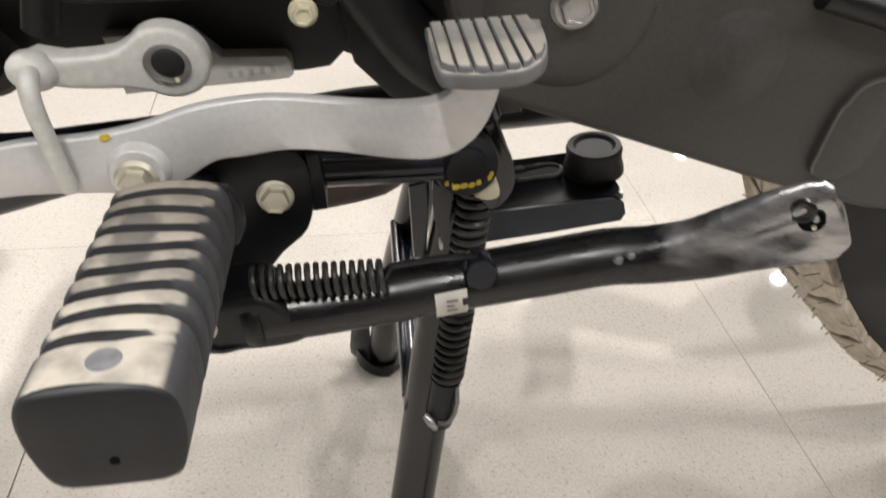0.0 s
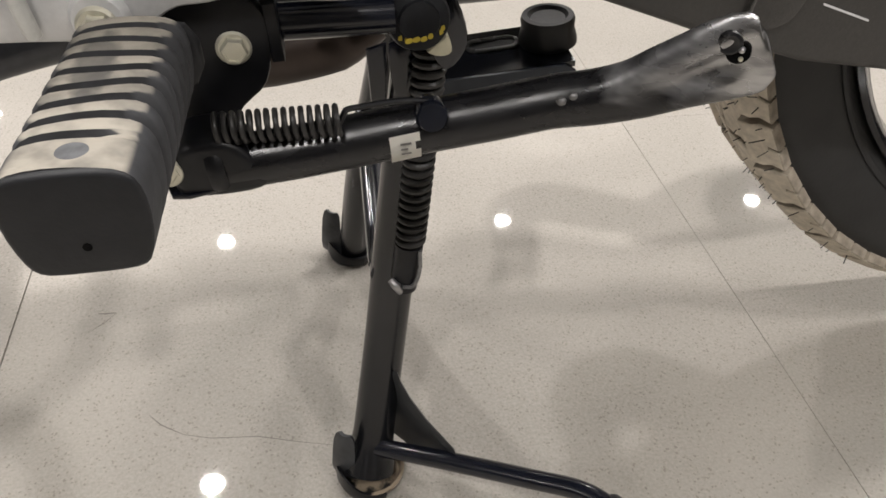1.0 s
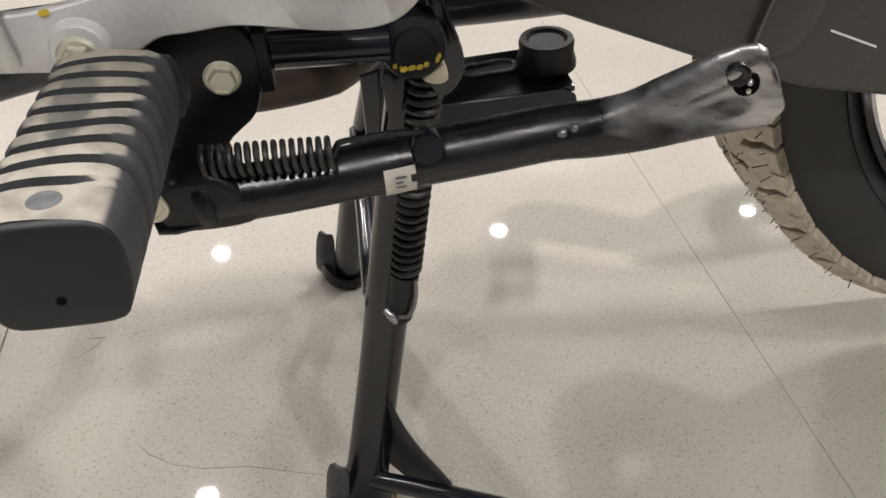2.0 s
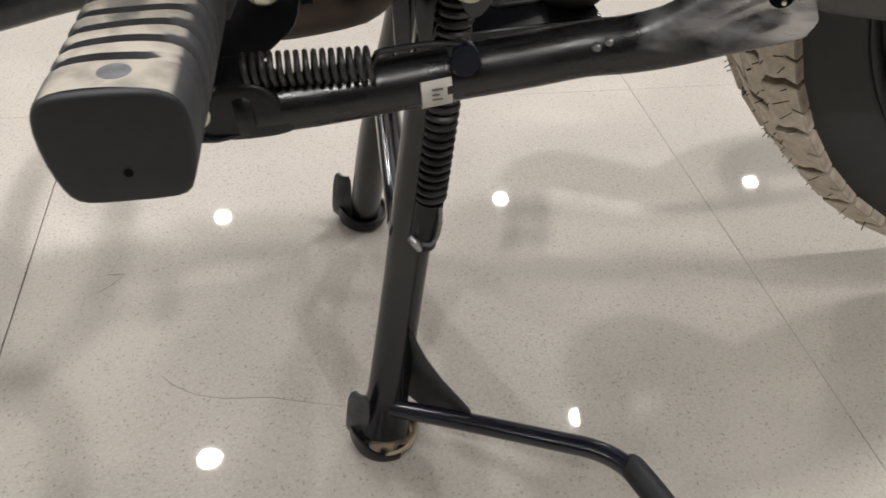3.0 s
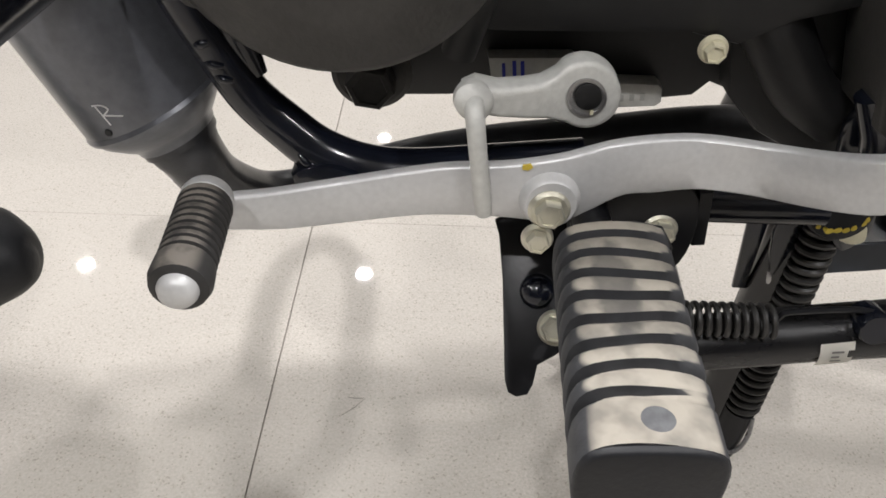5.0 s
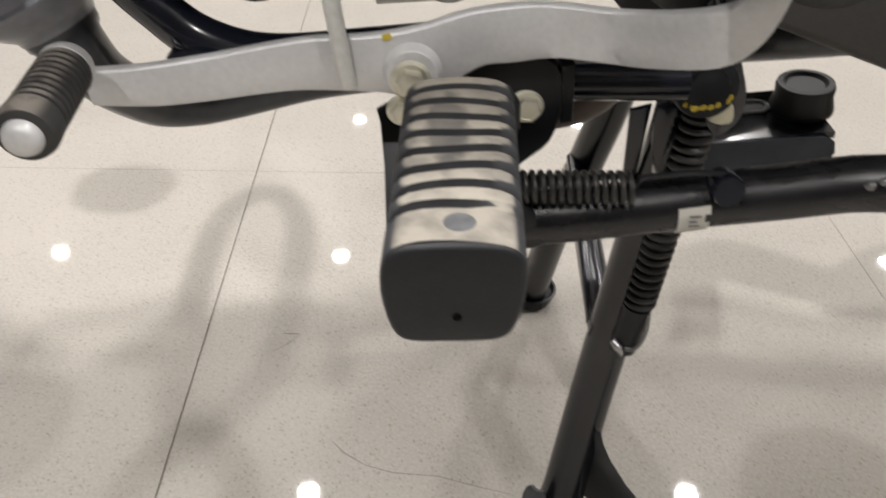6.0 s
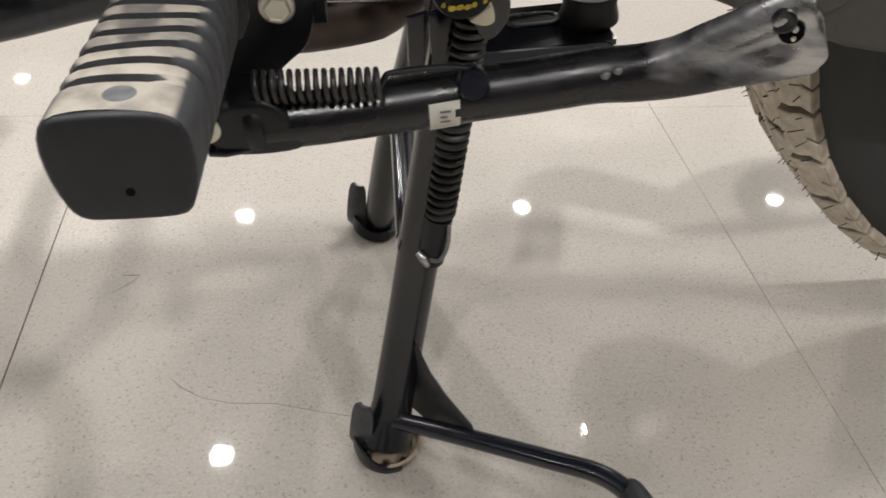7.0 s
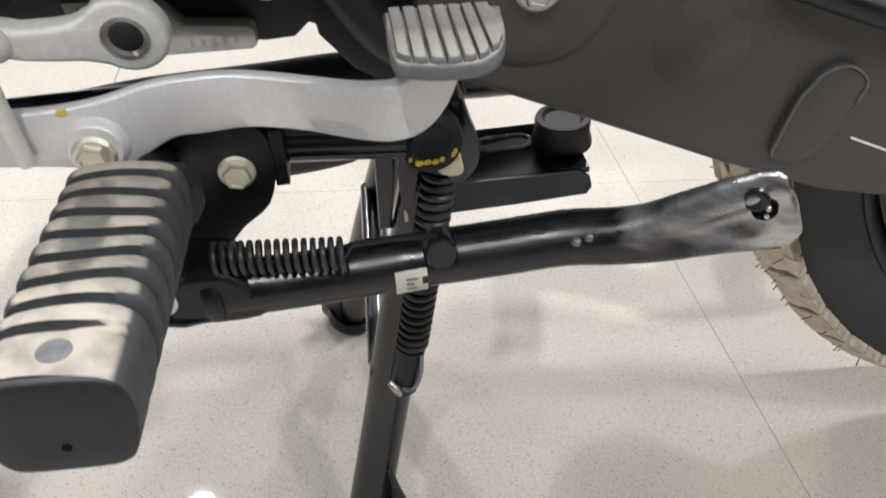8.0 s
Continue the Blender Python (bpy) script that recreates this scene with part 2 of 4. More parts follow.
CREAM = material("cream_plastic", (0.62, 0.58, 0.42), 0.5, 0, 0, 0.1, 150)


def floor_material():
    m = material("polished_terrazzo", (0.300, 0.280, 0.250), 0.45, 0, 0.85, 0.14, 420, 0, 100, 0.05, 0.18)
    m.node_tree.nodes["Principled BSDF"].inputs["Coat Roughness"].default_value = 0.022
    nt = m.node_tree
    bsdf = nt.nodes["Principled BSDF"]
    old = bsdf.inputs["Base Color"].links[0].from_socket
    tex = nt.nodes.new("ShaderNodeNewGeometry")
    vor = nt.nodes.new("ShaderNodeTexVoronoi")
    vor.inputs["Scale"].default_value = 800
    nt.links.new(tex.outputs["Position"], vor.inputs["Vector"])
    sep = nt.nodes.new("ShaderNodeSeparateColor")
    nt.links.new(vor.outputs["Color"], sep.inputs[0])
    spot = nt.nodes.new("ShaderNodeMapRange")
    spot.inputs["From Min"].default_value, spot.inputs["From Max"].default_value = 0.70, 0.98
    spot.inputs["To Max"].default_value = 0.29
    nt.links.new(sep.outputs["Red"], spot.inputs["Value"])
    a = nt.nodes.new("ShaderNodeMix")
    a.data_type = "RGBA"
    nt.links.new(spot.outputs["Result"], a.inputs[0])
    nt.links.new(old, a.inputs[6])
    a.inputs[7].default_value = (0.16, 0.148, 0.13, 1)
    cloud = nt.nodes.new("ShaderNodeTexNoise")
    cloud.inputs["Scale"].default_value = 5.0
    cloud.inputs["Detail"].default_value = 6
    nt.links.new(tex.outputs["Position"], cloud.inputs["Vector"])
    cr = nt.nodes.new("ShaderNodeMapRange")
    cr.inputs["From Min"].default_value, cr.inputs["From Max"].default_value = 0.35, 0.7
    cr.inputs["To Max"].default_value = 0.5
    nt.links.new(cloud.outputs["Fac"], cr.inputs["Value"])
    b = nt.nodes.new("ShaderNodeMix")
    b.data_type = "RGBA"
    nt.links.new(cr.outputs["Result"], b.inputs[0])
    nt.links.new(a.outputs[2], b.inputs[6])
    b.inputs[7].default_value = (0.345, 0.322, 0.288, 1)
    dots = nt.nodes.new("ShaderNodeTexVoronoi")
    dots.inputs["Scale"].default_value = 700
    nt.links.new(tex.outputs["Position"], dots.inputs["Vector"])
    pick = nt.nodes.new("ShaderNodeSeparateColor")
    nt.links.new(dots.outputs["Color"], pick.inputs[0])
    few = nt.nodes.new("ShaderNodeMapRange")
    few.inputs["From Min"].default_value, few.inputs["From Max"].default_value = 0.935, 0.975
    few.inputs["To Max"].default_value = 0.47
    nt.links.new(pick.outputs["Green"], few.inputs["Value"])
    c = nt.nodes.new("ShaderNodeMix")
    c.data_type = "RGBA"
    nt.links.new(few.outputs["Result"], c.inputs[0])
    nt.links.new(b.outputs[2], c.inputs[6])
    c.inputs[7].default_value = (0.135, 0.118, 0.10, 1)
    nt.links.new(c.outputs[2], bsdf.inputs["Base Color"])
    return m


FLOOR = floor_material()
JOINT = material("tile_joint_filler", (0.19, 0.172, 0.150), 0.7)

# ---- mesh helpers ----
HOME = {}
RIDES = set()
# the motorcycle stands nose-down on its stand: its own axes in the room
BIKE = pose(0.00486, 0.00154, 0.01197, 0.790, -6.210, 0.0906) @ Matrix.Scale(0.9695, 4)


def finish(bm, angle=38):
    bmesh.ops.recalc_face_normals(bm, faces=bm.faces)
    for f in bm.faces:
        f.smooth = True
    for e in bm.edges:
        e.smooth = len(e.link_faces) == 2 and e.calc_face_angle(0) < radians(angle)
    return bm


def part(name, bm, mat, parent=None, label="", angle=38, room=False):
    """Link a bmesh as one mesh object under a thing or a part. Parts of the motorcycle are given along its own axes, unless room is set."""
    if parent in RIDES and not room:
        bm.transform(BIKE)
    finish(bm, angle)
    lo = Vector([min(v.co[k] for v in bm.verts) for k in range(3)])
    hi = Vector([max(v.co[k] for v in bm.verts) for k in range(3)])
    c = (lo + hi) / 2
    bmesh.ops.translate(bm, verts=bm.verts, vec=-c)
    me = bpy.data.meshes.new(name)
    bm.to_mesh(me)
    bm.free()
    me.materials.append(mat)
    ob = new(name, me)
    HOME[ob] = c
    ob.location = c - HOME[parent] if parent else c
    if parent:
        ob.parent = parent
        if parent in RIDES:
            RIDES.add(ob)
    if label:
        ob["label"] = label
    return ob


def join(*bms):
    out = bmesh.new()
    for b in bms:
        me = bpy.data.meshes.new("tmp")
        b.to_mesh(me)
        b.free()
        out.from_mesh(me)
        bpy.data.meshes.remove(me)
    return out


def smooth_line(pts, n=6):
    """A Catmull-Rom line through the points."""
    p = [Vector(q) for q in pts]
    p = [2 * p[0] - p[1]] + p + [2 * p[-1] - p[-2]]
    out = []
    for i in range(1, len(p) - 2):
        a, b, c, d = p[i - 1:i + 3]
        for k in range(n):
            t = k / n
            out.append(0.5 * (2 * b + (c - a) * t + (2 * a - 5 * b + 4 * c - d) * t * t + (3 * b - a - 3 * c + d) * t ** 3))
    return out + [p[-2]]


def tube(pts, radius, seg=18, smooth=0, flat=None):
    """A swept tube; radius may be a list along the points; flat: (width, height) factors with the height along z."""
    line = smooth_line(pts, smooth) if smooth else [Vector(q) for q in pts]
    n = len(line)
    rad = [radius] * n if not isinstance(radius, (list, tuple)) else list(np.interp(np.linspace(0, 1, n), np.linspace(0, 1, len(radius)), radius))
    bm = bmesh.new()
    rings = []
    side = None
    for i, p in enumerate(line):
        d = (line[min(i + 1, n - 1)] - line[max(i - 1, 0)]).normalized()
        if side is None:
            side = d.cross(Vector((0, 0, 1)) if abs(d.z) < 0.9 else Vector((0, 1, 0))).normalized()
        side = (side - d * side.dot(d)).normalized()
        up = side.cross(d)
        w, h = flat[i] if flat else (1, 1)
        rings.append([bm.verts.new(p + (side * math.cos(a) * w + up * math.sin(a) * h) * rad[i]) for a in [2 * math.pi * k / seg for k in range(seg)]])
    for r, s in zip(rings, rings[1:]):
        for k in range(seg):
            bm.faces.new((r[k], r[(k + 1) % seg], s[(k + 1) % seg], s[k]))
    bm.faces.new(rings[0][::-1])
    bm.faces.new(rings[-1])
    return bm


def lathe(profile, centre, axis, seg=28):
    """Turn a profile of (radius, height along the axis) round an axis."""
    z = Vector(axis).normalized()
    x = z.orthogonal().normalized()
    y = z.cross(x)
    bm = bmesh.new()
    rings = []
    for r, h in profile:
        if r < 1e-6:
            rings.append([bm.verts.new(Vector(centre) + z * h)])
        else:
            rings.append([bm.verts.new(Vector(centre) + z * h + (x * math.cos(a) + y * math.sin(a)) * r) for a in [2 * math.pi * k / seg for k in range(seg)]])
    closed = len(profile) > 2 and profile[0] == profile[-1]
    if closed:
        for v in rings.pop():
            bm.verts.remove(v)
        rings.append(rings[0])
    for r, s in zip(rings, rings[1:]):
        for k in range(seg):
            j = (k + 1) % seg
            q = [r[k % len(r)], r[j % len(r)], s[j % len(s)], s[k % len(s)]]
            q = list(dict.fromkeys(q))
            if len(q) > 2:
                bm.faces.new(q)
    for r in (rings[0], rings[-1]):
        if len(r) > 2 and not closed:
            bm.faces.new(r)
    return bm


def prism(outline, lo, hi, axis="y", bevel=0.0, segs=2):
    """An outline pushed along an axis. For y the outline is (x, z), for z (x, y), for x (y, z)."""
    put = {"y": lambda a, b, c: (a, c, b), "z": lambda a, b, c: (a, b, c), "x": lambda a, b, c: (c, a, b)}[axis]
    bm = bmesh.new()
    a = [bm.verts.new(put(u, v, lo)) for u, v in outline]
    b = [bm.verts.new(put(u, v, hi)) for u, v in outline]
    bm.faces.new(a)
    bm.faces.new(b[::-1])
    n = len(a)
    for k in range(n):
        bm.faces.new((a[k], b[k], b[(k + 1) % n], a[(k + 1) % n]))
    bmesh.ops.recalc_face_normals(bm, faces=bm.faces)
    if bevel:
        rim = [e for e in bm.edges if any(len(f.verts) > 4 or f.normal.dot(Vector(put(0, 0, 1))) ** 2 > 0.9 for f in e.link_faces)]
        bmesh.ops.bevel(bm, geom=rim, offset=bevel, segments=segs, affect="EDGES", profile=0.5, clamp_overlap=True)
    return bm


def rounded(outline, n=4):
    """A closed outline with its corners drawn as a smooth curve."""
    p = [Vector((*q, 0)) for q in outline]
    m = len(p)
    out = []
    for i in range(m):
        a, b, c, d = p[i - 1], p[i], p[(i + 1) % m], p[(i + 2) % m]
        for k in range(n):
            t = k / n
            q = 0.5 * (2 * b + (c - a) * t + (2 * a - 5 * b + 4 * c - d) * t * t + (3 * b - a - 3 * c + d) * t ** 3)
            out.append((q.x, q.y))
    return out


def helix(a, b, radius, wire, turns, seg=8, per=20):
    a, b = Vector(a), Vector(b)
    d = (b - a).normalized()
    x = d.orthogonal().normalized()
    y = d.cross(x)
    n = int(turns * per)
    pts = [a + (b - a) * (i / n) + (x * math.cos(2 * math.pi * i / per) + y * math.sin(2 * math.pi * i / per)) * radius for i in range(n + 1)]
    return tube(pts, wire, seg)


def hex_bolt(name, at, axis, across, height, flange, mat, parent, label=""):
    """A flanged hexagon bolt head seen from outside; returns the object."""
    at, z = Vector(at), Vector(axis).normalized()
    base = lathe([(flange, 0), (flange, 0.0012), (flange * 0.86, 0.0026), (0, 0.0026)], at, z, 28)
    r = across / math.sqrt(3)
    head = lathe([(r, 0.002), (r, height - 0.0012), (r * 0.9, height), (r * 0.72, height), (r * 0.68, height - 0.0007), (0, height - 0.0007)], at, z, 6)
    return part(name, join(base, head), mat, parent, label, 25)


# ---- the room ----
def box(x0, x1, y0, y1, z0, z1):
    return prism([(x0, y0), (x1, y0), (x1, y1), (x0, y1)], z0, z1, "z")


RX0, RX1, RY0, RY1 = -6.0, 6.0, -5.5, 9.5
floor = tagged(part("floor", box(RX0, RX1, RY0, RY1, -0.05, -0.0015), JOINT), "polished speckled beige stone tile floor with thin joints", "floor", kind="structure")
wall_north = tagged(part("wall_north", box(RX0, RX1, RY1, RY1 + 0.15, 0, CEILING), WALL), "plain pale painted showroom wall", "wall", kind="structure")
wall_south = tagged(part("wall_south", box(RX0, RX1, RY0 - 0.15, RY0, 0, CEILING), WALL), "plain pale painted showroom wall", "wall", kind="structure")
wall_east = tagged(part("wall_east", box(RX1, RX1 + 0.15, RY0, RY1, 0, CEILING), WALL), "plain pale painted showroom wall", "wall", kind="structure")
wall_west = tagged(part("wall_west", box(RX0 - 0.15, RX0, RY0, RY1, 0, CEILING), WALL), "plain pale painted showroom wall", "wall", kind="structure")
ceiling = tagged(part("ceiling", box(RX0, RX1, RY0, RY1, CEILING + 0.02, CEILING + 0.2), CEILING_PAINT), "white ceiling with recessed round downlights", "ceiling", kind="structure")

lamp_thing = None
for n, (x, y) in enumerate(LAMP_SPOTS):
    lamp = bpy.data.lights.new("downlight_glow", "AREA")
    lamp.shape, lamp.size, lamp.energy, lamp.color = "DISK", 0.092, LAMP_WATTS, (1.0, 0.96, 0.935)
    lamp.spread = radians(130)
    glow = new("downlight_glow", lamp)
    glow.location = (x, y, CEILING - 0.004)
    if lamp_thing is None:
        lamp_thing = tagged(part("ceiling_downlight", lathe([(0.078, 0.0), (0.095, 0.0), (0.097, 0.006), (0.095, 0.02), (0.078, 0.02), (0.078, 0.0)], (x, y, CEILING), (0, 0, 1), 32), TRIM),
                            "round white recessed ceiling downlight, switched on", "downlight", "ceiling downlights")
    else:
        copy_thing(lamp_thing, Matrix.Translation((x, y, CEILING + 0.01)))

# ---- the motorcycle ----
MID = 0.105
bike = new("motorcycle")
bike.location = (0.2, MID, 0)
HOME[bike] = Vector((0.2, MID, 0))
RIDES.add(bike)
tagged(bike, "black and silver motorcycle parked on its center stand", "motorcycle")


def footpeg():
    """Ribbed rubber block: crowned top, tapering sides and tight lower corners, swept along y, with deep grooves round top and sides."""
    half = [(0.0, 0.0168), (0.0045, 0.01675), (0.0090, 0.0165), (0.0125, 0.0160), (0.0152, 0.0149), (0.0171, 0.0130), (0.0182, 0.0103), (0.0187, 0.0068), (0.0187, 0.0022), (0.0183, -0.0025),
            (0.0174, -0.0075), (0.0164, -0.0112), (0.0153, -0.0137), (0.0137, -0.0154), (0.0114, -0.0163), (0.0080, -0.0166), (0.0040, -0.0167)]
    sec = half + [(0.0, -0.0167)] + [(-u, v) for u, v in half[:0:-1]]
    n = len(sec)
    grooves = [-0.0535 - 0.0102 * k for k in range(8)]
    stations = [(-0.046, 0.10, 0), (-0.0475, 0.0, 0)]
    for k, g in enumerate(grooves):
        # narrow slots with rounded lips, the last one shallow towards the rear of the bike
        stations += [(g + 0.0034, 0.0, k), (g + 0.0022, 0.028, k), (g + 0.0015, 0.19, k), (g - 0.0015, 0.19, k), (g - 0.0022, 0.028, k), (g - 0.0034, 0.0, k)]
    stations += [(-0.1405, 0.0, 7), (-0.1423, 0.004, 7)]
    tilt = radians(4.5)

    def place(u, v, y):
        f = (y + 0.046) / -0.097
        cx, cz = -0.0298 - 0.0045 * f, 0.3440 + 0.0022 * f
        k_w = 1.03
        u, v = u * k_w, v * (1.03 + 0.03 * f if v > 0 else 1.03 - 0.05 * f)
        return Vector((cx + u * math.cos(tilt) + v * math.sin(tilt), -0.046 + 0.98 * (y + 0.046), cz - u * math.sin(tilt) + v * math.cos(tilt)))

    bm = bmesh.new()
    rings = []
    for y, d, which in stations:
        ring = []
        for u, v in sec:
            depth = 0.0 if v < -0.0118 and y < -0.0475 else d
            if which == 7 and y > -0.135 and u > 0:
                depth *= max(0.12, 1 - u / 0.017)
            ring.append(bm.verts.new(place(u * (1 - depth * (1.25 if abs(u) > 0.015 else 1)), v * (1 - depth * 1.15), y + 0.0009 * math.cos(u * 150 + which))))
        rings.append(ring)
    for r, q in zip(rings, rings[1:]):
        for k in range(n):
            bm.faces.new((r[k], q[k], q[(k + 1) % n], r[(k + 1) % n]))
    bm.faces.new(rings[0])
    bm.faces.new(rings[-1])
    peg = part("footpeg", bm, PEG_RUBBER, bike, "dusty grey ribbed rubber footpeg block", 50)
    cap = bmesh.new()
    loops = []
    for y, k in ((-0.1423, 0.996), (-0.1434, 0.985), (-0.1441, 0.955), (-0.1444, 0.90), (-0.1446, 0.5)):
        loops.append([cap.verts.new(place(u * k, v * k, y)) for u, v in sec])
    tip = cap.verts.new(place(0, 0, -0.1447))
    for r, q in zip(loops, loops[1:]):
        for k in range(n):
            cap.faces.new((r[k], q[k], q[(k + 1) % n], r[(k + 1) % n]))
    for k in range(n):
        cap.faces.new((loops[-1][k], tip, loops[-1][(k + 1) % n]))
    part("end_face", cap, PEG_END, peg, "smooth dark rubber end face")
    hole = place(0.0010, -0.0062, -0.1443)
    # solid black disc, painting the shade of a hole
    part("moulding_hole", lathe([(0.0, 0.0), (0.0011, 0.0), (0.0013, 0.0006), (0.0, 0.0006)], hole, (0, -1, 0), 12), HOLE_SHADE, peg)
    dot = lathe([(0.0, 0.0003), (0.0038, 0.0003), (0.0044, 0.0), (0.0044, -0.002)], place(0.0012, 0.0167, -0.1340), (0.08, 0, 1), 24)
    part("raised_dot", dot, DOT, peg, "round grey moulded dot")
    part("peg_shaft", tube([(-0.030, 0.0, 0.334), (-0.030, -0.05, 0.336)], 0.0075), BLACK_SATIN, peg)
    part("peg_flange", prism(rounded([(-0.044, 0.332), (-0.012, 0.332), (-0.011, 0.354), (-0.043, 0.355)], 3), -0.0465, -0.040, "y", 0.0015), PEG_END, peg)

footpeg()


def gear_lever():
    top = [(-0.168, 0.3570), (-0.150, 0.3577), (-0.135, 0.3592), (-0.103, 0.3628), (-0.083, 0.3643), (-0.062, 0.3635), (-0.042, 0.3652), (-0.023, 0.3695), (-0.003, 0.3705), (0.012, 0.3690), (0.032, 0.3645), (0.050, 0.3605), (0.062, 0.3595), (0.069, 0.3625), (0.0705, 0.372), (0.0705, 0.386)]
    bot = [(0.0865, 0.386), (0.0855, 0.366), (0.080, 0.350), (0.072, 0.3410), (0.062, 0.3378), (0.047, 0.3395), (0.028, 0.3440), (0.008, 0.3480), (-0.008, 0.3475), (-0.018, 0.3475), (-0.026, 0.3440), (-0.036, 0.3385), (-0.050, 0.3375), (-0.063, 0.3400), (-0.088, 0.3430), (-0.105, 0.3430), (-0.138, 0.3410), (-0.152, 0.3410), (-0.168, 0.3425)]
    def even(pts, n):
        line = smooth_line([Vector((x, 0, z)) for x, z in pts], 6)
        run = np.concatenate([[0], np.cumsum([(Vector(b) - Vector(a)).length for a, b in zip(line, line[1:])])])
        want = np.linspace(0, run[-1], n)
        return list(zip(np.interp(want, run, [p[0] for p in line]), np.interp(want, run, [p[2] for p in line])))
    n = 72
    bm = bmesh.new()
    rings = []
    for (tx, tz), (bx, bz) in zip(even(top, n), even(bot[::-1], n)):
        up = Vector((tx - bx, 0, tz - bz))
        h = up.length
        up = up / h
        base = Vector((bx, 0, bz))
        ring = []
        for v, y in ((0.0, -0.0110), (0.0004, -0.0119), (0.0014, -0.0125), (h / 2, -0.0126), (h - 0.0014, -0.0125), (h - 0.0004, -0.0119), (h, -0.0110), (h, -0.0080), (h - 0.0010, -0.0065), (0.0010, -0.0065), (0.0, -0.0080)):
            p = base + up * v
            p.y = y
            if p.x < -0.12:
                bend = 0.012 * ((-0.12 - p.x) / 0.05) ** 1.5
                p.y -= bend
                p.z += 0.62 * bend
            if p.x > 0.03:
                t = min(1, (p.x - 0.03) / 0.04)
                bend = 0.010 * t * t * (3 - 2 * t)
                p.y -= bend
                p.z += 0.62 * bend * (1 - 0.6 * min(1, max(0, (p.z - 0.362) / 0.016)))
            # the heel end is cranked outwards
            t = min(1, max(0, (p.x - 0.022) / 0.045))
            crank = 0.021 * t * t * (3 - 2 * t)
            p += Vector((-0.075, -1.0, 0.48)) * crank
            ring.append(bm.verts.new(p))
        rings.append(ring)
    for r, q in zip(rings, rings[1:]):
        for k in range(11):
            bm.faces.new((r[k], q[k], q[(k + 1) % 11], r[(k + 1) % 11]))
    bm.faces.new(rings[0])
    bm.faces.new(rings[-1])
    bmesh.ops.recalc_face_normals(bm, faces=bm.faces)
    lever = part("gear_lever", bm, SILVER, bike, "silver painted steel heel-and-toe gear lever")
    part("pivot_boss", lathe([(0.0, 0.0), (0.0122, 0.0), (0.0112, 0.0025), (0.0104, 0.0058), (0.0094, 0.0068), (0.0, 0.0068)], (-0.0465, -0.0110, 0.3485), (0.0, -1, 0.05)), SILVER, lever)
    hex_bolt("pivot_bolt", (-0.0472, -0.0172, 0.3470), (0.0, -1, 0.05), 0.0100, 0.0065, 0.0080, ZINC, lever, "yellow zinc flanged pivot bolt")
    toe_dir = Vector((0.05, -1, -0.02)).normalized()
    toe_at = Vector((-0.1662, -0.0310, 0.3715)) + toe_dir * 0.006
    prof = [(0.0, -0.004), (0.0075, -0.004), (0.0105, -0.001)]
    for k in range(9):
        h = 0.002 + 0.0042 * k
        prof += [(0.0104, h), (0.0107, h + 0.0012), (0.0104, h + 0.0024), (0.0090, h + 0.0029), (0.0090, h + 0.0037)]
    prof += [(0.0108, 0.0405), (0.0112, 0.0480), (0.0102, 0.0515), (0.0080, 0.0525), (0.0, 0.0525)]
    prof = [(r * 0.89, h * 0.845) for r, h in prof]
    toe = part("toe_rubber", lathe(prof, toe_at, toe_dir, 26), TOE_RUBBER, lever, "black ribbed rubber toe sleeve")
    part("toe_cap", lathe([(0.0064, 0.0), (0.0064, 0.0022), (0.0055, 0.0042), (0.0038, 0.0055), (0.0, 0.0059)], toe_at + toe_dir * 0.0430, toe_dir, 26), SILVER, lever, "domed silver end cap of the toe peg")
    part("toe_root", lathe([(0.0, -0.0060), (0.0070, -0.0058), (0.0086, -0.0045), (0.0094, -0.0020), (0.0095, 0.0010), (0.0088, 0.0016), (0.0, 0.0016)], toe_at, toe_dir, 26), SILVER, lever)
    # heel pad: a D-shaped rubber block whose top is cut into slanting bars
    def pad_shape(bm):
        for v in bm.verts:
            v.co.x = 0.0772 + 0.83 * (v.co.x - 0.0790)
            v.co.z += 0.0085 - 0.04 * (v.co.x - 0.077) + 0.10 * (v.co.y + 0.05)
            v.co.y = -0.0575 + 0.92 * (v.co.y + 0.0340)
        return bm
    pad_out = rounded([(0.0580, -0.0450), (0.0640, -0.0490), (0.0760, -0.0510), (0.0880, -0.0500), (0.0960, -0.0440), (0.1000, -0.0340), (0.1010, -0.0210), (0.0980, -0.0165), (0.0620, -0.0165), (0.0580, -0.0210)], 4)
    part("heel_pad", pad_shape(prism(pad_out, 0.3828, 0.3878, "z", 0.0020, 3)), PAD_RUBBER, lever, "grey rubber heel pad with slanted bars")
    edge = lambda x: float(np.interp(x, [0.058, 0.064, 0.076, 0.088, 0.096, 0.1005], [-0.0435, -0.0478, -0.0498, -0.0488, -0.0425, -0.033]))
    cuts = [0.0592, 0.0645, 0.0702, 0.0760, 0.0816, 0.0870, 0.0922, 0.0985]
    for k in range(7):
        x0, x1 = cuts[k] + 0.0005, cuts[k + 1] - 0.0005
        lean = 0.0002 * k
        bar = prism([(x0, edge(x0)), ((x0 + x1) / 2, edge((x0 + x1) / 2) - 0.0006), (x1, edge(x1)), (x1 - lean, -0.0178), (x0 - lean, -0.0178)], 0.3868, 0.3900, "z", 0.0008, 2)
        part("pad_bar", pad_shape(bar), PAD_BAR, lever)
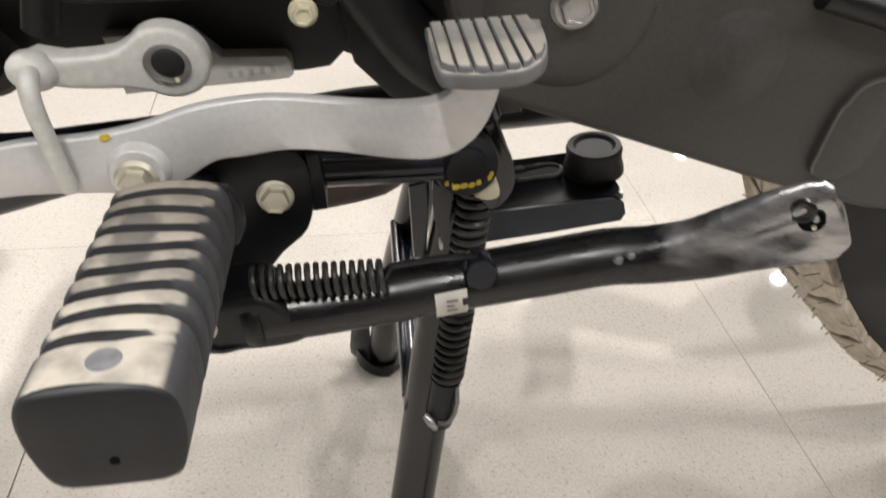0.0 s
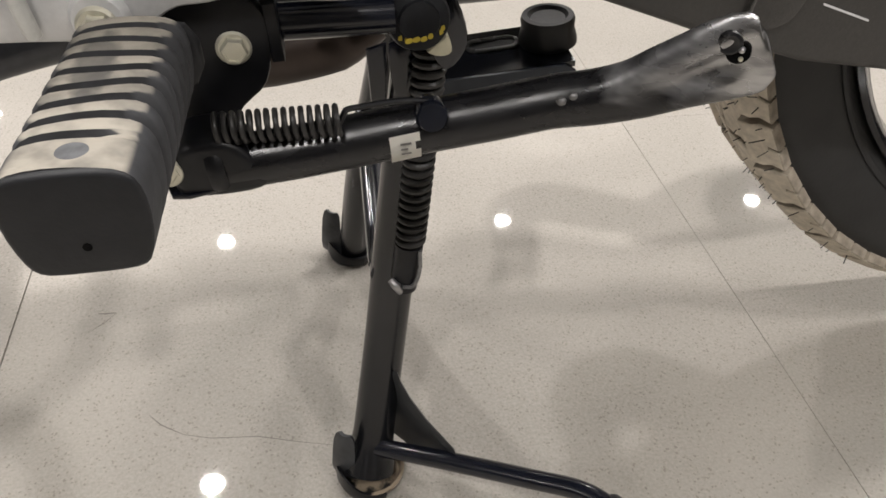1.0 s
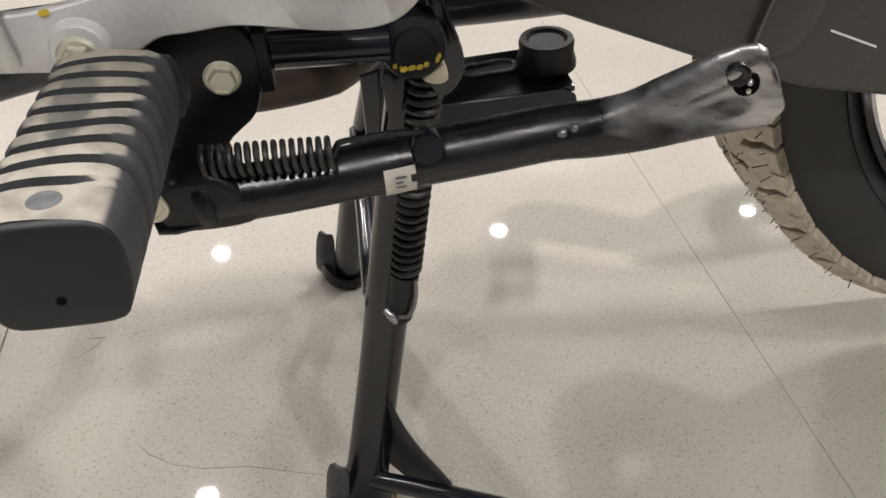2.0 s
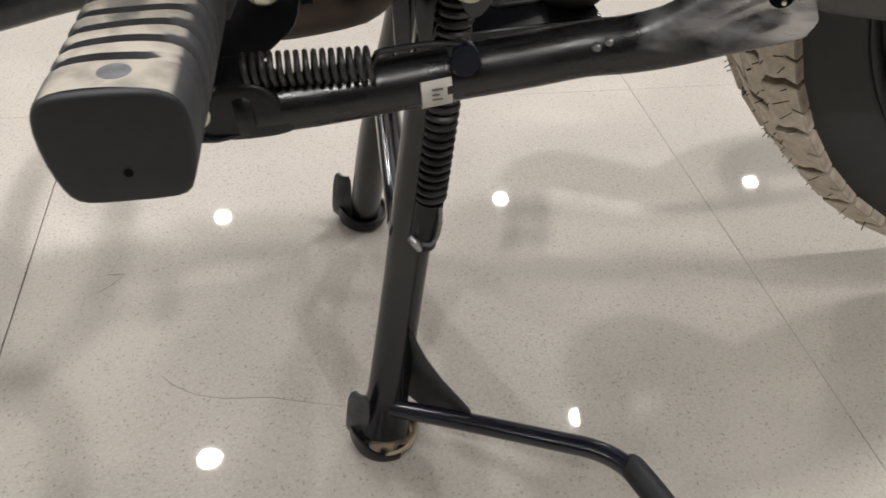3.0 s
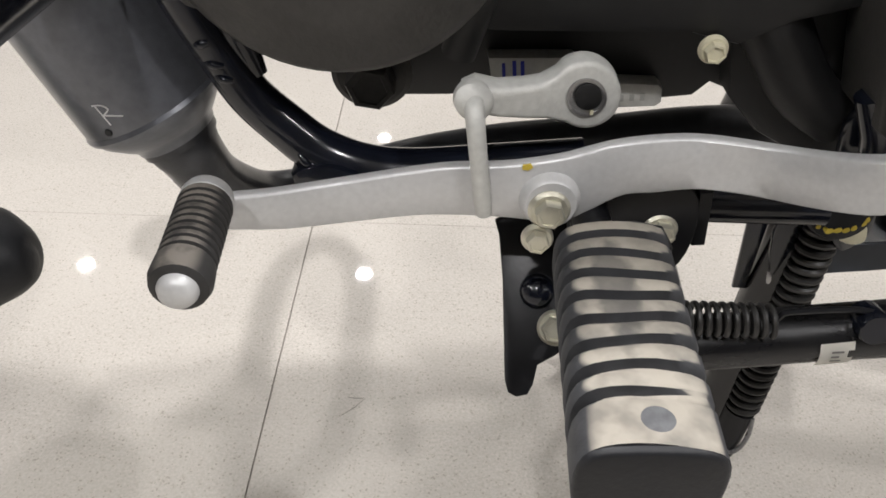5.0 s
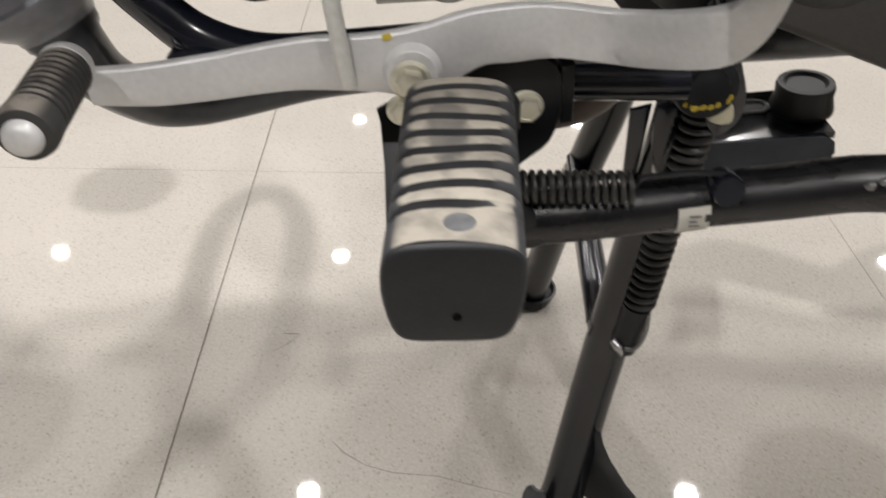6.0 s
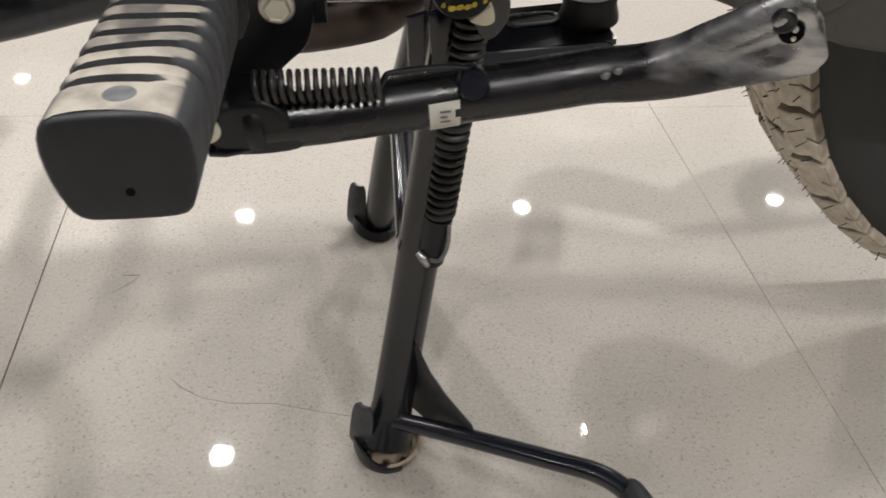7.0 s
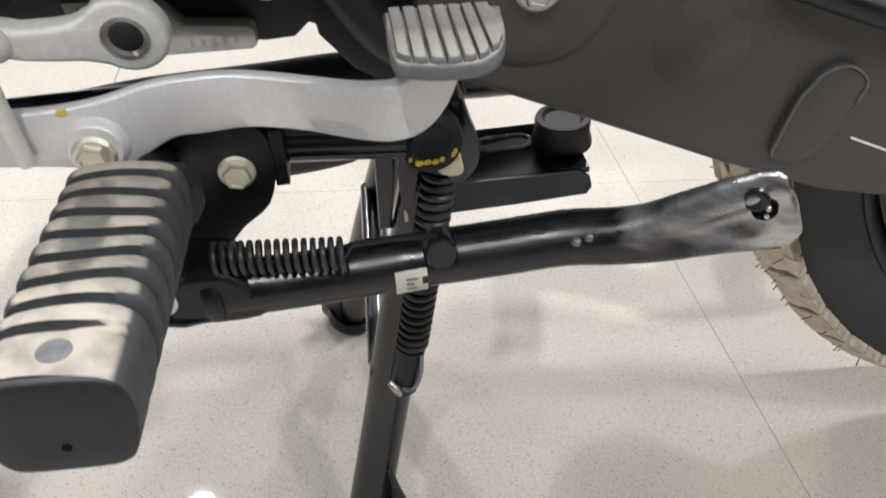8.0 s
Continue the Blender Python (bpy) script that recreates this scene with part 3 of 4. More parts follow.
    # yellow touch mark
    part("paint_mark", prism([(-0.0566, 0.3622), (-0.0545, 0.3615), (-0.0526, 0.3626), (-0.0534, 0.3642), (-0.0562, 0.3638)], -0.0131, -0.0123, "y"), YELLOW, lever)


gear_lever()


def shift_arm():
    # a cast arm set askew: the ring lies deeper than the link end
    c = (-0.0310, 0.3835)
    arc = [(c[0] + 0.0138 * math.cos(radians(d)), c[1] + 0.0138 * math.sin(radians(d))) for d in range(-125, 146, 10)]
    out = arc + [(-0.0480, 0.3880), (-0.0540, 0.3868), (-0.0640, 0.3858), (-0.0720, 0.3875), (-0.0770, 0.3850), (-0.0775, 0.3800), (-0.0735, 0.3760), (-0.0640, 0.3742), (-0.0540, 0.3738), (-0.0460, 0.3738)]

    def askew(bm):
        for v in bm.verts:
            d = v.co.x + 0.0728
            v.co.y += 0.31 * d - 0.0010
            v.co.z += 0.0055 - 0.245 * d
        return bm
    arm = part("shift_arm", askew(prism(out, -0.0040, 0.0080, "y", 0.0022, 3)), ARM_PAINT, bike, "pale cast alloy gear shift arm")
    part("spline_bore", askew(lathe([(0.0, 0.0), (0.0078, 0.0), (0.0078, 0.0008), (0.0066, 0.0009), (0.0066, 0.0003), (0.0, 0.0003)], (c[0], -0.0041, c[1]), (0, -1, 0))), STEEL, arm, "machined ring round the shaft")
    part("shift_shaft", askew(lathe([(0.0, 0.0), (0.0054, 0.0), (0.0054, 0.0006), (0.0048, 0.0010), (0.0, 0.0010)], (c[0] + 0.0004, -0.0046, c[1] + 0.0006), (0, -1, 0))), ENGINE_DARK, arm, "dark end of the shift shaft")
    part("shaft_slot", askew(box(c[0] + 0.0012, c[0] + 0.0026, -0.0054, -0.0045, c[1] - 0.0066, c[1] - 0.0048)), CREAM, arm)
    part("link_boss", askew(lathe([(0.0, -0.004), (0.0068, -0.004), (0.0074, 0.0), (0.0068, 0.004), (0.0042, 0.0062), (0.0, 0.0066)], (-0.0728, -0.0030, 0.3815), (0, -1, 0.2))), ARM_PAINT, arm)
    part("link_rod", tube([(-0.0728, -0.0060, 0.3880), (-0.0727, -0.0125, 0.3865), (-0.0725, -0.0162, 0.3800), (-0.0722, -0.0168, 0.3680), (-0.0718, -0.0166, 0.3540), (-0.0715, -0.0156, 0.3455)], [0.0036, 0.0036, 0.0034, 0.0033, 0.0033, 0.0031], 14, 4), ARM_PAINT, arm, "pale bent link rod")


shift_arm()


def side_stand():
    # folded up: round tube that flattens into a scuffed paddle end
    pts = [(-0.016, -0.0285, 0.2850), (0.020, -0.0290, 0.2855), (0.060, -0.0295, 0.2880), (0.100, -0.0310, 0.2905), (0.125, -0.0335, 0.2935), (0.142, -0.0390, 0.2960), (0.156, -0.0455, 0.3008), (0.170, -0.0525, 0.3085), (0.184, -0.0595, 0.3160), (0.1920, -0.0630, 0.3195), (0.1965, -0.0652, 0.3213), (0.1990, -0.0664, 0.3222), (0.2003, -0.0670, 0.3228), (0.2008, -0.0672, 0.3230)]
    high = [0.0118, 0.0114, 0.0114, 0.0116, 0.0116, 0.0120, 0.0130, 0.0154, 0.0178, 0.0184, 0.0172, 0.0140, 0.0090, 0.0030]
    deep = [0.0118, 0.0114, 0.0114, 0.0116, 0.0116, 0.0112, 0.0098, 0.0078, 0.0060, 0.0050, 0.0046, 0.0040, 0.0032, 0.0012]
    line = smooth_line(pts, 4)
    u = np.linspace(0, 1, len(line))
    flat = list(zip(np.interp(u, np.linspace(0, 1, len(pts)), deep), np.interp(u, np.linspace(0, 1, len(pts)), high)))
    bm = tube(pts, 1.0, 64, 4, flat)
    for v in bm.verts:
        # pressed dish in the outer face of the flattened end
        k = min(1, max(0, (v.co.x - 0.150) / 0.025)) * min(1, max(0, (0.196 - v.co.x) / 0.010))
        mid_z = np.interp(v.co.x, [p[0] for p in pts], [p[2] for p in pts])
        mid_y = np.interp(v.co.x, [p[0] for p in pts], [p[1] for p in pts])
        if v.co.y < mid_y:
            # a narrow crease between two lobes
            w = (v.co.z - mid_z - 0.001) / 0.0062
            v.co.y += 0.0042 * k * math.exp(-w * w) - 0.0012 * k * math.exp(-((abs(w) - 1.7) / 0.7) ** 2)
    stand = part("side_stand", bm, WORN, bike, "black side stand tube, folded up, its flat end worn to bare steel", 50)
    d = Vector((0.034, -0.016, 0.0135)).normalized()
    side = d.cross(Vector((0, 0, 1))).normalized()
    hole_at = Vector((0.1880, -0.0662, 0.3234))
    # black dished disc laid on the paddle as the hole's shade
    part("paddle_hole", lathe([(0.0, 0.0006), (0.0036, 0.0008), (0.0042, 0.0013), (0.0046, 0.0011), (0.0048, -0.004)], hole_at, side, 24), HOLE_SHADE, stand)
    part("rivet_end", lathe([(0.0, 0.0026), (0.0008, 0.0024), (0.0013, 0.0014), (0.0013, 0.0)], hole_at + Vector((0.0008, -0.0008, 0.0014)), side, 12), STEEL, stand, "bright rivet end")
    part("grease_spot", lathe([(0.0, 0.0020), (0.0008, 0.0018), (0.0010, 0.0008)], hole_at + Vector((0.0012, -0.0004, -0.0026)), side, 10), ZINC, stand)
    part("pressed_lump", lathe([(0.0, 0.0006), (0.0026, 0.0008), (0.0036, 0.0014), (0.0046, 0.0008), (0.0052, -0.001)], hole_at + Vector((-0.0034, 0.0010, 0.0036)), side, 24), WORN, stand)
    for dx, dz in ((0.0, 0.0), (0.0065, 0.0015)):
        part("stop_pip", lathe([(0.0, 0.0), (0.0022, 0.0), (0.0019, 0.0018), (0.0010, 0.0028), (0.0, 0.0030)], (0.1265 + 0.75 * dx, -0.0432, 0.2995 + dz), (0.2, -1, 0.3), 14), GLINT_GREY, stand)
    # pivot fork at the front end
    fork = prism(rounded([(-0.034, 0.2800), (-0.030, 0.3000), (-0.017, 0.3030), (-0.006, 0.2990), (0.004, 0.2800), (-0.010, 0.2755)], 4), -0.040, -0.014, "y", 0.004, 3)
    part("pivot_fork", fork, BLACK_SATIN, stand)
    part("pivot_collar", lathe([(0.0112, -0.003), (0.0136, -0.003), (0.0142, -0.001), (0.0142, 0.002), (0.0130, 0.004), (0.0112, 0.004)], (-0.0170, -0.0290, 0.2880), (1, 0, 0.02), 28), BLACK_SATIN, stand)
    hex_bolt("pivot_bolt", (-0.0352, -0.0385, 0.2915), (0.1, -1, 0.1), 0.0078, 0.0030, 0.0062, ZINC, stand, "yellow zinc pivot bolt")
    part("fork_lip", prism(rounded([(-0.037, -0.040), (-0.012, -0.038), (-0.006, -0.030), (-0.012, -0.014), (-0.036, -0.014)], 3), 0.2785, 0.2808, "z", 0.0008), BLACK_PAINT, stand)
    spring_a, spring_b = Vector((-0.0135, -0.0325, 0.3044)), Vector((0.0362, -0.0362, 0.3020))
    part("return_spring", helix(spring_a, spring_b, 0.0059, 0.0012, 14.5), SPRING, stand, "tight black steel return spring")
    part("spring_hook", tube([(0.0362, -0.0365, 0.3010), (0.0385, -0.0370, 0.3055), (0.0400, -0.0370, 0.3068), (0.046, -0.0370, 0.3072), (0.060, -0.0375, 0.3076), (0.0690, -0.0365, 0.3056), (0.0745, -0.0360, 0.3036)], 0.0013, 8, 5), BLACK_SATIN, stand)
    part("spring_post", lathe([(0.0, 0.0), (0.0068, 0.0), (0.0068, 0.0110), (0.0058, 0.0125), (0.0, 0.0125)], (0.0734, -0.0300, 0.2968), (0, -1, 0.25), 24), BLACK_PAINT, stand)
    # pale sticker bent over the tube
    bm = bmesh.new()
    for col in range(7):
        x = 0.0555 + 0.0128 * col / 6
        for a in range(5):
            ang = radians(-46 + 18 * a)
            z0 = 0.2878 + 0.07 * (x - 0.06)
            bm.verts.new((x - 0.0008, -0.0298 - 0.01215 * math.cos(ang), z0 + 0.01215 * math.sin(ang)))
    bm.verts.ensure_lookup_table()
    for col in range(6):
        for a in range(4):
            if col >= 5 and a == 2:
                continue
            k = col * 5 + a
            bm.faces.new((bm.verts[k], bm.verts[k + 5], bm.verts[k + 6], bm.verts[k + 1]))
    bmesh.ops.solidify(bm, geom=bm.faces, thickness=0.0003)
    part("sticker", bm, LABEL, stand, "small torn white paper sticker")
    for row, (x0, x1) in enumerate(((0.0590, 0.0632), (0.0590, 0.0620), (0.0590, 0.0636))):
        bar = bmesh.new()
        deg = -16 + 11 * row
        z0 = 0.2878 + 0.07 * (x0 - 0.06)
        quad = []
        for x, d in ((x0, deg), (x1, deg), (x1, deg + 4.5), (x0, deg + 4.5)):
            a = radians(d)
            quad.append(bar.verts.new((x, -0.0298 - 0.01255 * math.cos(a), z0 + 0.01255 * math.sin(a))))
        bar.faces.new(quad)
        bmesh.ops.solidify(bar, geom=bar.faces, thickness=0.0002)
        part("print_bar", bar, INK, stand)


side_stand()


def center_stand():
    near = [(0.0130, 0.005, 0.001), (0.0206, 0.0155, 0.0280), (0.0400, 0.036, 0.1000), (0.0620, 0.046, 0.2000), (0.0830, 0.054, 0.2950)]
    stand = part("center_stand", tube(near, [0.0180, 0.0137, 0.0132, 0.0132, 0.0132], 32, 3), STAND_PAINT, bike, "black gloss tubular center stand, lowered to the floor")
    far = [(0.0225, 0.2470, -0.008), (0.0420, 0.2130, 0.1000), (0.0680, 0.1850, 0.2000), (0.0940, 0.1760, 0.2950)]
    part("leg", tube(far, 0.0132, 24, 3), STAND_PAINT, stand)
    part("cross_tube", tube([(0.0450, 0.038, 0.1460), (0.0480, 0.110, 0.1520), (0.0520, 0.196, 0.158)], 0.0090, 18), BLACK_PAINT, stand)
    for cx, cy in ((0.0180, 0.0080), (0.0262, 0.2455)):
        # foot shoe: a dished round pad with a bent-up tab beside the leg
        dish = lathe([(0.0, 0.0004), (0.0150, 0.0006), (0.0195, 0.0030), (0.0222, 0.0095), (0.0226, 0.0120), (0.0204, 0.0122), (0.0190, 0.0070), (0.0150, 0.0042), (0.0, 0.0036)], (cx, cy, 0), (0, 0, 1), 36)
        across, out = Vector((0.80, -0.60, 0)), Vector((-0.60, -0.80, 0))
        tab = bmesh.new()
        rows_ = []
        for z, push, half_w in ((0.004, -0.006, 0.0100), (0.010, -0.0015, 0.0098), (0.018, 0.0000, 0.0092), (0.030, -0.0005, 0.0085), (0.042, -0.0020, 0.0080), (0.048, -0.0030, 0.0066), (0.0505, -0.0034, 0.0045)):
            mid = Vector((cx - 0.0190, cy - 0.0050, z)) + out * push
            rows_.append([tab.verts.new(mid + across * (u * half_w) - out * 0.002 * u * u) for u in (-1, -0.5, 0, 0.5, 1)])
        for r, q in zip(rows_, rows_[1:]):
            for k in range(4):
                tab.faces.new((r[k], r[k + 1], q[k + 1], q[k]))
        bmesh.ops.recalc_face_normals(tab, faces=tab.faces)
        bmesh.ops.solidify(tab, geom=tab.faces, thickness=0.0026)
        shoe = part("foot_shoe", dish, SHOE if cy < 0.1 else BLACK_SATIN, stand, "dished foot pad worn bare and rusty" if cy < 0.1 else "dished black foot pad", room=True)
        wall = bmesh.new()
        last = None
        for k in range(17):
            a = radians(140 + 9.5 * k)
            h = 0.0110 + 0.0100 * math.exp(-((k - 6.5) / 4.2) ** 2)
            cut_ = [wall.verts.new((cx + r_ * math.cos(a), cy + r_ * math.sin(a), z)) for r_, z in ((0.0212, 0.0030), (0.0229, 0.0090), (0.0226, h))]
            if last:
                for p_ in range(2):
                    wall.faces.new((last[p_], cut_[p_], cut_[p_ + 1], last[p_ + 1]))
            last = cut_
        bmesh.ops.recalc_face_normals(wall, faces=wall.faces)
        bmesh.ops.solidify(wall, geom=wall.faces, thickness=0.0016)
        part("foot_wall", wall, BLACK_SATIN, stand, room=True)
        part("foot_tab", tab, TAB, stand, "bent-up black steel tab", room=True)
    part("foot_bar", tube([(0.018, 0.006, 0.0215), (0.060, -0.022, 0.0335), (0.110, -0.056, 0.0465), (0.1370, -0.0750, 0.0530), (0.1510, -0.0930, 0.0545), (0.161, -0.120, 0.054), (0.166, -0.150, 0.053)], 0.0062, 16, 5), BLACK_PAINT, stand, "black bent tread bar")
    part("tread_rubber", tube([(0.1500, -0.0890, 0.0560), (0.1515, -0.0920, 0.0560), (0.1600, -0.1170, 0.0545), (0.1665, -0.1500, 0.0530), (0.1700, -0.1750, 0.0525)], [0.0062, 0.0076, 0.0080, 0.0082, 0.0080], 18, 4), PEG_END, stand, "dark rubber sleeve on the tread bar")
    web = prism([(0.0560, 0.0060), (0.0260, 0.0020), (0.0300, 0.0400), (0.0340, 0.0580), (0.0395, 0.0780), (0.0425, 0.0815), (0.0437, 0.0740), (0.0480, 0.0630), (0.0560, 0.0530), (0.0660, 0.0468), (0.0698, 0.0445), (0.0715, 0.0300)], -0.0018, 0.0018, "y", 0.0007, 1)
    for v in web.verts:
        v.co.y += 0.0135 - 1.45 * (v.co.x - 0.0433)
    part("gusset", web, GUSSET, stand, "curved black steel gusset")
    part("stand_ear", prism([(0.0535, 0.2880), (0.0640, 0.2900), (0.0585, 0.2440), (0.0520, 0.2450)], 0.0480, 0.0510, "y", 0.0008), BLACK_PAINT, stand)
    part("stand_ear", prism(rounded([(0.0650, 0.2930), (0.0800, 0.2870), (0.0765, 0.2590), (0.0655, 0.2610)], 3), 0.0400, 0.0440, "y", 0.0008), BLACK_PAINT, stand)
    part("spring", helix((0.0620, 0.0300, 0.1740), (0.0860, 0.0380, 0.2950), 0.0072, 0.0019, 24), SPRING, stand, "black coil spring along the leg")
    part("spring_core", tube([(0.0605, 0.0320, 0.166), (0.0860, 0.0380, 0.2950)], 0.0052, 14), ENGINE_DARK, stand)
    part("spring_sleeve", tube([(0.0545, 0.0300, 0.1420), (0.0615, 0.0305, 0.1740)], 0.0084, 20), BLACK_SATIN, stand)
    part("hook_wire", tube([(0.0665, 0.0240, 0.1720), (0.0655, 0.0220, 0.1620), (0.0630, 0.0215, 0.1530), (0.0590, 0.0215, 0.1475), (0.0535, 0.0210, 0.1490)], 0.0013, 8, 5), GLINT_GREY, stand, "bent steel hook wire")
    part("hook_lug", lathe([(0.0, 0.0), (0.0032, 0.0), (0.0028, 0.005), (0.0014, 0.0068), (0.0, 0.0072)], (0.0508, 0.0270, 0.1475), (-0.1, -1, 0.3), 14), STEEL, stand, "bright weld lug")
    part("weld_bead", tube([(0.0475, 0.0245, 0.1530), (0.0500, 0.0215, 0.1500), (0.0520, 0.0215, 0.1445)], [0.0020, 0.0026, 0.0018], 10, 3), STEEL, stand)
    part("ear_weld", tube([(0.0660, 0.0440, 0.2625), (0.0672, 0.0425, 0.2575), (0.0668, 0.0415, 0.2540), (0.0682, 0.0420, 0.2490)], [0.0012, 0.0026, 0.0020, 0.0014], 10, 3), STEEL, stand, "bright bare weld")
    part("brace_rod", tube([(0.0400, 0.046, 0.1480), (0.0440, 0.115, 0.1600), (0.0480, 0.192, 0.1700)], 0.0042, 14), BLACK_PAINT, stand)


center_stand()


def chassis():
    plate = part("mounting_plate", prism(rounded([(-0.036, 0.300), (-0.036, 0.336), (-0.010, 0.347), (0.010, 0.342), (0.0130, 0.324), (0.008, 0.306), (-0.004, 0.296), (-0.018, 0.282), (-0.034, 0.282)], 3), -0.004, 0.006, "y", 0.0015), BLACK_SATIN, bike, "black steel footpeg mounting plate")
    hex_bolt("flange_bolt", (-0.0020, -0.0030, 0.3240), (0.05, -1, 0.05), 0.0098, 0.0066, 0.0075, ZINC, plate, "yellow zinc flanged hex bolt")
    part("plate_stiffener", prism([(0.0120, 0.314), (0.0175, 0.314), (0.0180, 0.340), (0.0125, 0.340)], -0.003, 0.016, "y", 0.001), BLACK_SATIN, plate)
    plate = prism([(-0.0668, 0.3300), (-0.0655, 0.3220), (-0.0650, 0.2960), (-0.0665, 0.2400), (-0.0655, 0.2335), (-0.0620, 0.2310), (-0.0570, 0.2320), (-0.0545, 0.2370), (-0.0520, 0.2480), (-0.0440, 0.2530), (-0.034, 0.262), (-0.030, 0.29), (-0.030, 0.335), (-0.050, 0.340)], -0.0018, 0.0018, "y", 0.0010)
    for v in plate.verts:
        d = v.co.z - 0.240
        v.co.y += 0.53 * d - 0.0235
        v.co.z = 0.263 + 0.555 * d
    brk = part("side_bracket", plate, BLACK_SATIN, bike, "black steel bracket plate with rounded tip")
    part("dome_bolt", lathe([(0.0, 0.0), (0.0075, 0.0), (0.0075, 0.0020), (0.0058, 0.0052), (0.0025, 0.0068), (0.0, 0.0072)], (-0.0505, 0.0010, 0.2908), (0, -0.75, 0.66), 24), BLACK_PAINT, brk)
    hex_bolt("hex_bolt", (-0.0435, -0.0105, 0.2795), (-0.1, -0.85, 0.5), 0.0105, 0.0070, 0.0080, ZINC, brk, "yellow zinc hex bolt")
    hex_bolt("hex_bolt", (-0.0518, -0.0185, 0.3350), (0, -1, 0.1), 0.0080, 0.0060, 0.0062, ZINC, brk, "yellow zinc hex bolt")
    tub = part("frame_tube", tube([(-0.1860, 0.020, 0.455), (-0.1745, 0.020, 0.420), (-0.1690, 0.020, 0.405), (-0.1640, 0.020, 0.3920), (-0.1585, 0.020, 0.3810), (-0.1490, 0.020, 0.3690), (-0.1370, 0.020, 0.3560), (-0.1200, 0.020, 0.3465), (-0.1000, 0.020, 0.3425), (-0.0700, 0.020, 0.3420), (-0.0300, 0.020, 0.3420)],
                   [0.0086, 0.0086, 0.0086, 0.0087, 0.0090, 0.0094, 0.0099, 0.0104, 0.0107, 0.0109, 0.0110], 28, 5), BLACK_PAINT, bike, "black gloss lower frame tube")
    part("frame_lug", tube([(-0.1655, 0.022, 0.440), (-0.1600, 0.022, 0.4080), (-0.1550, 0.021, 0.3905)], [0.0075, 0.0072, 0.0040], 14, 3), BLACK_PAINT, tub)
    part("weld_gusset", prism(rounded([(-0.148, 0.3520), (-0.134, 0.3560), (-0.118, 0.3480), (-0.124, 0.3380), (-0.142, 0.3400)], 3), 0.0075, 0.0300, "y", 0.003), BLACK_PAINT, tub)
    # rippled weld runs under the paint, at the upper lug and where the tube meets its gusset
    for x, z, ax, az in ((-0.1715, 0.4010, 0.0075, -0.0020), (-0.1690, 0.3955, 0.0070, -0.0025), (-0.1735, 0.4075, 0.0060, 0.0010)):
        part("weld_bead", tube([(x, 0.0140, z), (x + ax * 0.5, 0.0112, z + az * 0.6), (x + ax, 0.0114, z + az)], [0.0012, 0.0017, 0.0011], 10, 3), BLACK_PAINT, tub)
    for k in range(6):
        x = -0.1420 + 0.0042 * k
        z = float(np.interp(x, [-0.149, -0.137, -0.120], [0.369, 0.356, 0.3465])) - 0.0030
        part("weld_bead", tube([(x - 0.0012, 0.0108, z + 0.0018), (x + 0.0006, 0.0098, z - 0.0016), (x + 0.0030, 0.0116, z - 0.0052)], [0.0010, 0.0015, 0.0010], 10, 3), BLACK_PAINT, tub)
    cross = part("lower_rail", tube([(0.014, 0.010, 0.3265), (0.0665, 0.007, 0.3235)], 0.0080, 18), BLACK_PAINT, bike, "black frame rail beside the pivot")
    part("pivot_cap", lathe([(0.0, 0.0), (0.0140, 0.0), (0.0146, 0.004), (0.0146, 0.011), (0.0136, 0.014), (0.0095, 0.0150), (0.0088, 0.0172), (0.0, 0.0178)], (0.0775, 0.0260, 0.3145), (0, -1, 0.15), 32), PEG_END, cross, "round black rubber pivot cap with yellow paint dabs")
    for dx, dz, w in ((-0.0090, -0.0030, 0.0026), (-0.0058, -0.0036, 0.0034), (-0.0024, -0.0034, 0.0036), (0.0010, -0.0036, 0.0030), (0.0040, -0.0028, 0.0024), (0.0088, -0.0030, 0.0030), (0.0102, -0.0012, 0.0020)):
        x, z = 0.0775 + dx, 0.3125 + dz
        part("paint_dab", prism(rounded([(x - w / 2, z), (x - w / 3, z + 0.0016), (x + w / 3, z + 0.0020), (x + w / 2, z + 0.0004), (x, z - 0.0005)], 2), 0.0076 if abs(dx) < 0.0082 else 0.0105, 0.0150, "y"), YELLOW, cross)
    part("cable_tie", prism(rounded([(0.0800, 0.3000), (0.0860, 0.2965), (0.0915, 0.2980), (0.0905, 0.3060), (0.0870, 0.3040)], 3), 0.0140, 0.0240, "y", 0.001), CREAM, cross, "cream plastic tab")
    part("pivot_bracket", prism(rounded([(0.0780, 0.3480), (0.0900, 0.3540), (0.0950, 0.3260), (0.1015, 0.3040), (0.1005, 0.2900), (0.0910, 0.2810), (0.0840, 0.2900), (0.0800, 0.3100)], 3), 0.0280, 0.0340, "y", 0.002), BLACK_PAINT, cross)
    part("hanger_strip", tube([(0.088, 0.018, 0.336), (0.084, 0.016, 0.352), (0.078, 0.016, 0.368)], 0.0065, 14), BLACK_PAINT, cross)
    stop = part("stopper_plate", box(0.088, 0.170, 0.072, 0.122, 0.2475, 0.2510), BLACK_PAINT, bike, "black steel stopper plate with an oval slot")
    part("plate_skirt", prism([(0.088, 0.2515), (0.1640, 0.2500), (0.1700, 0.2460), (0.1715, 0.2390), (0.1690, 0.2345), (0.130, 0.2330), (0.088, 0.2325)], 0.0700, 0.0722, "y"), SKIRT, stop, "dark steel skirt of the stopper plate")
    ring = []
    for k in range(28):
        a = 2 * math.pi * k / 28
        ring.append((0.1290 + (0.0085 if math.cos(a) > 0 else -0.0085) + 0.0066 * math.cos(a), 0.1040 + 0.0066 * math.sin(a), 0.2516))
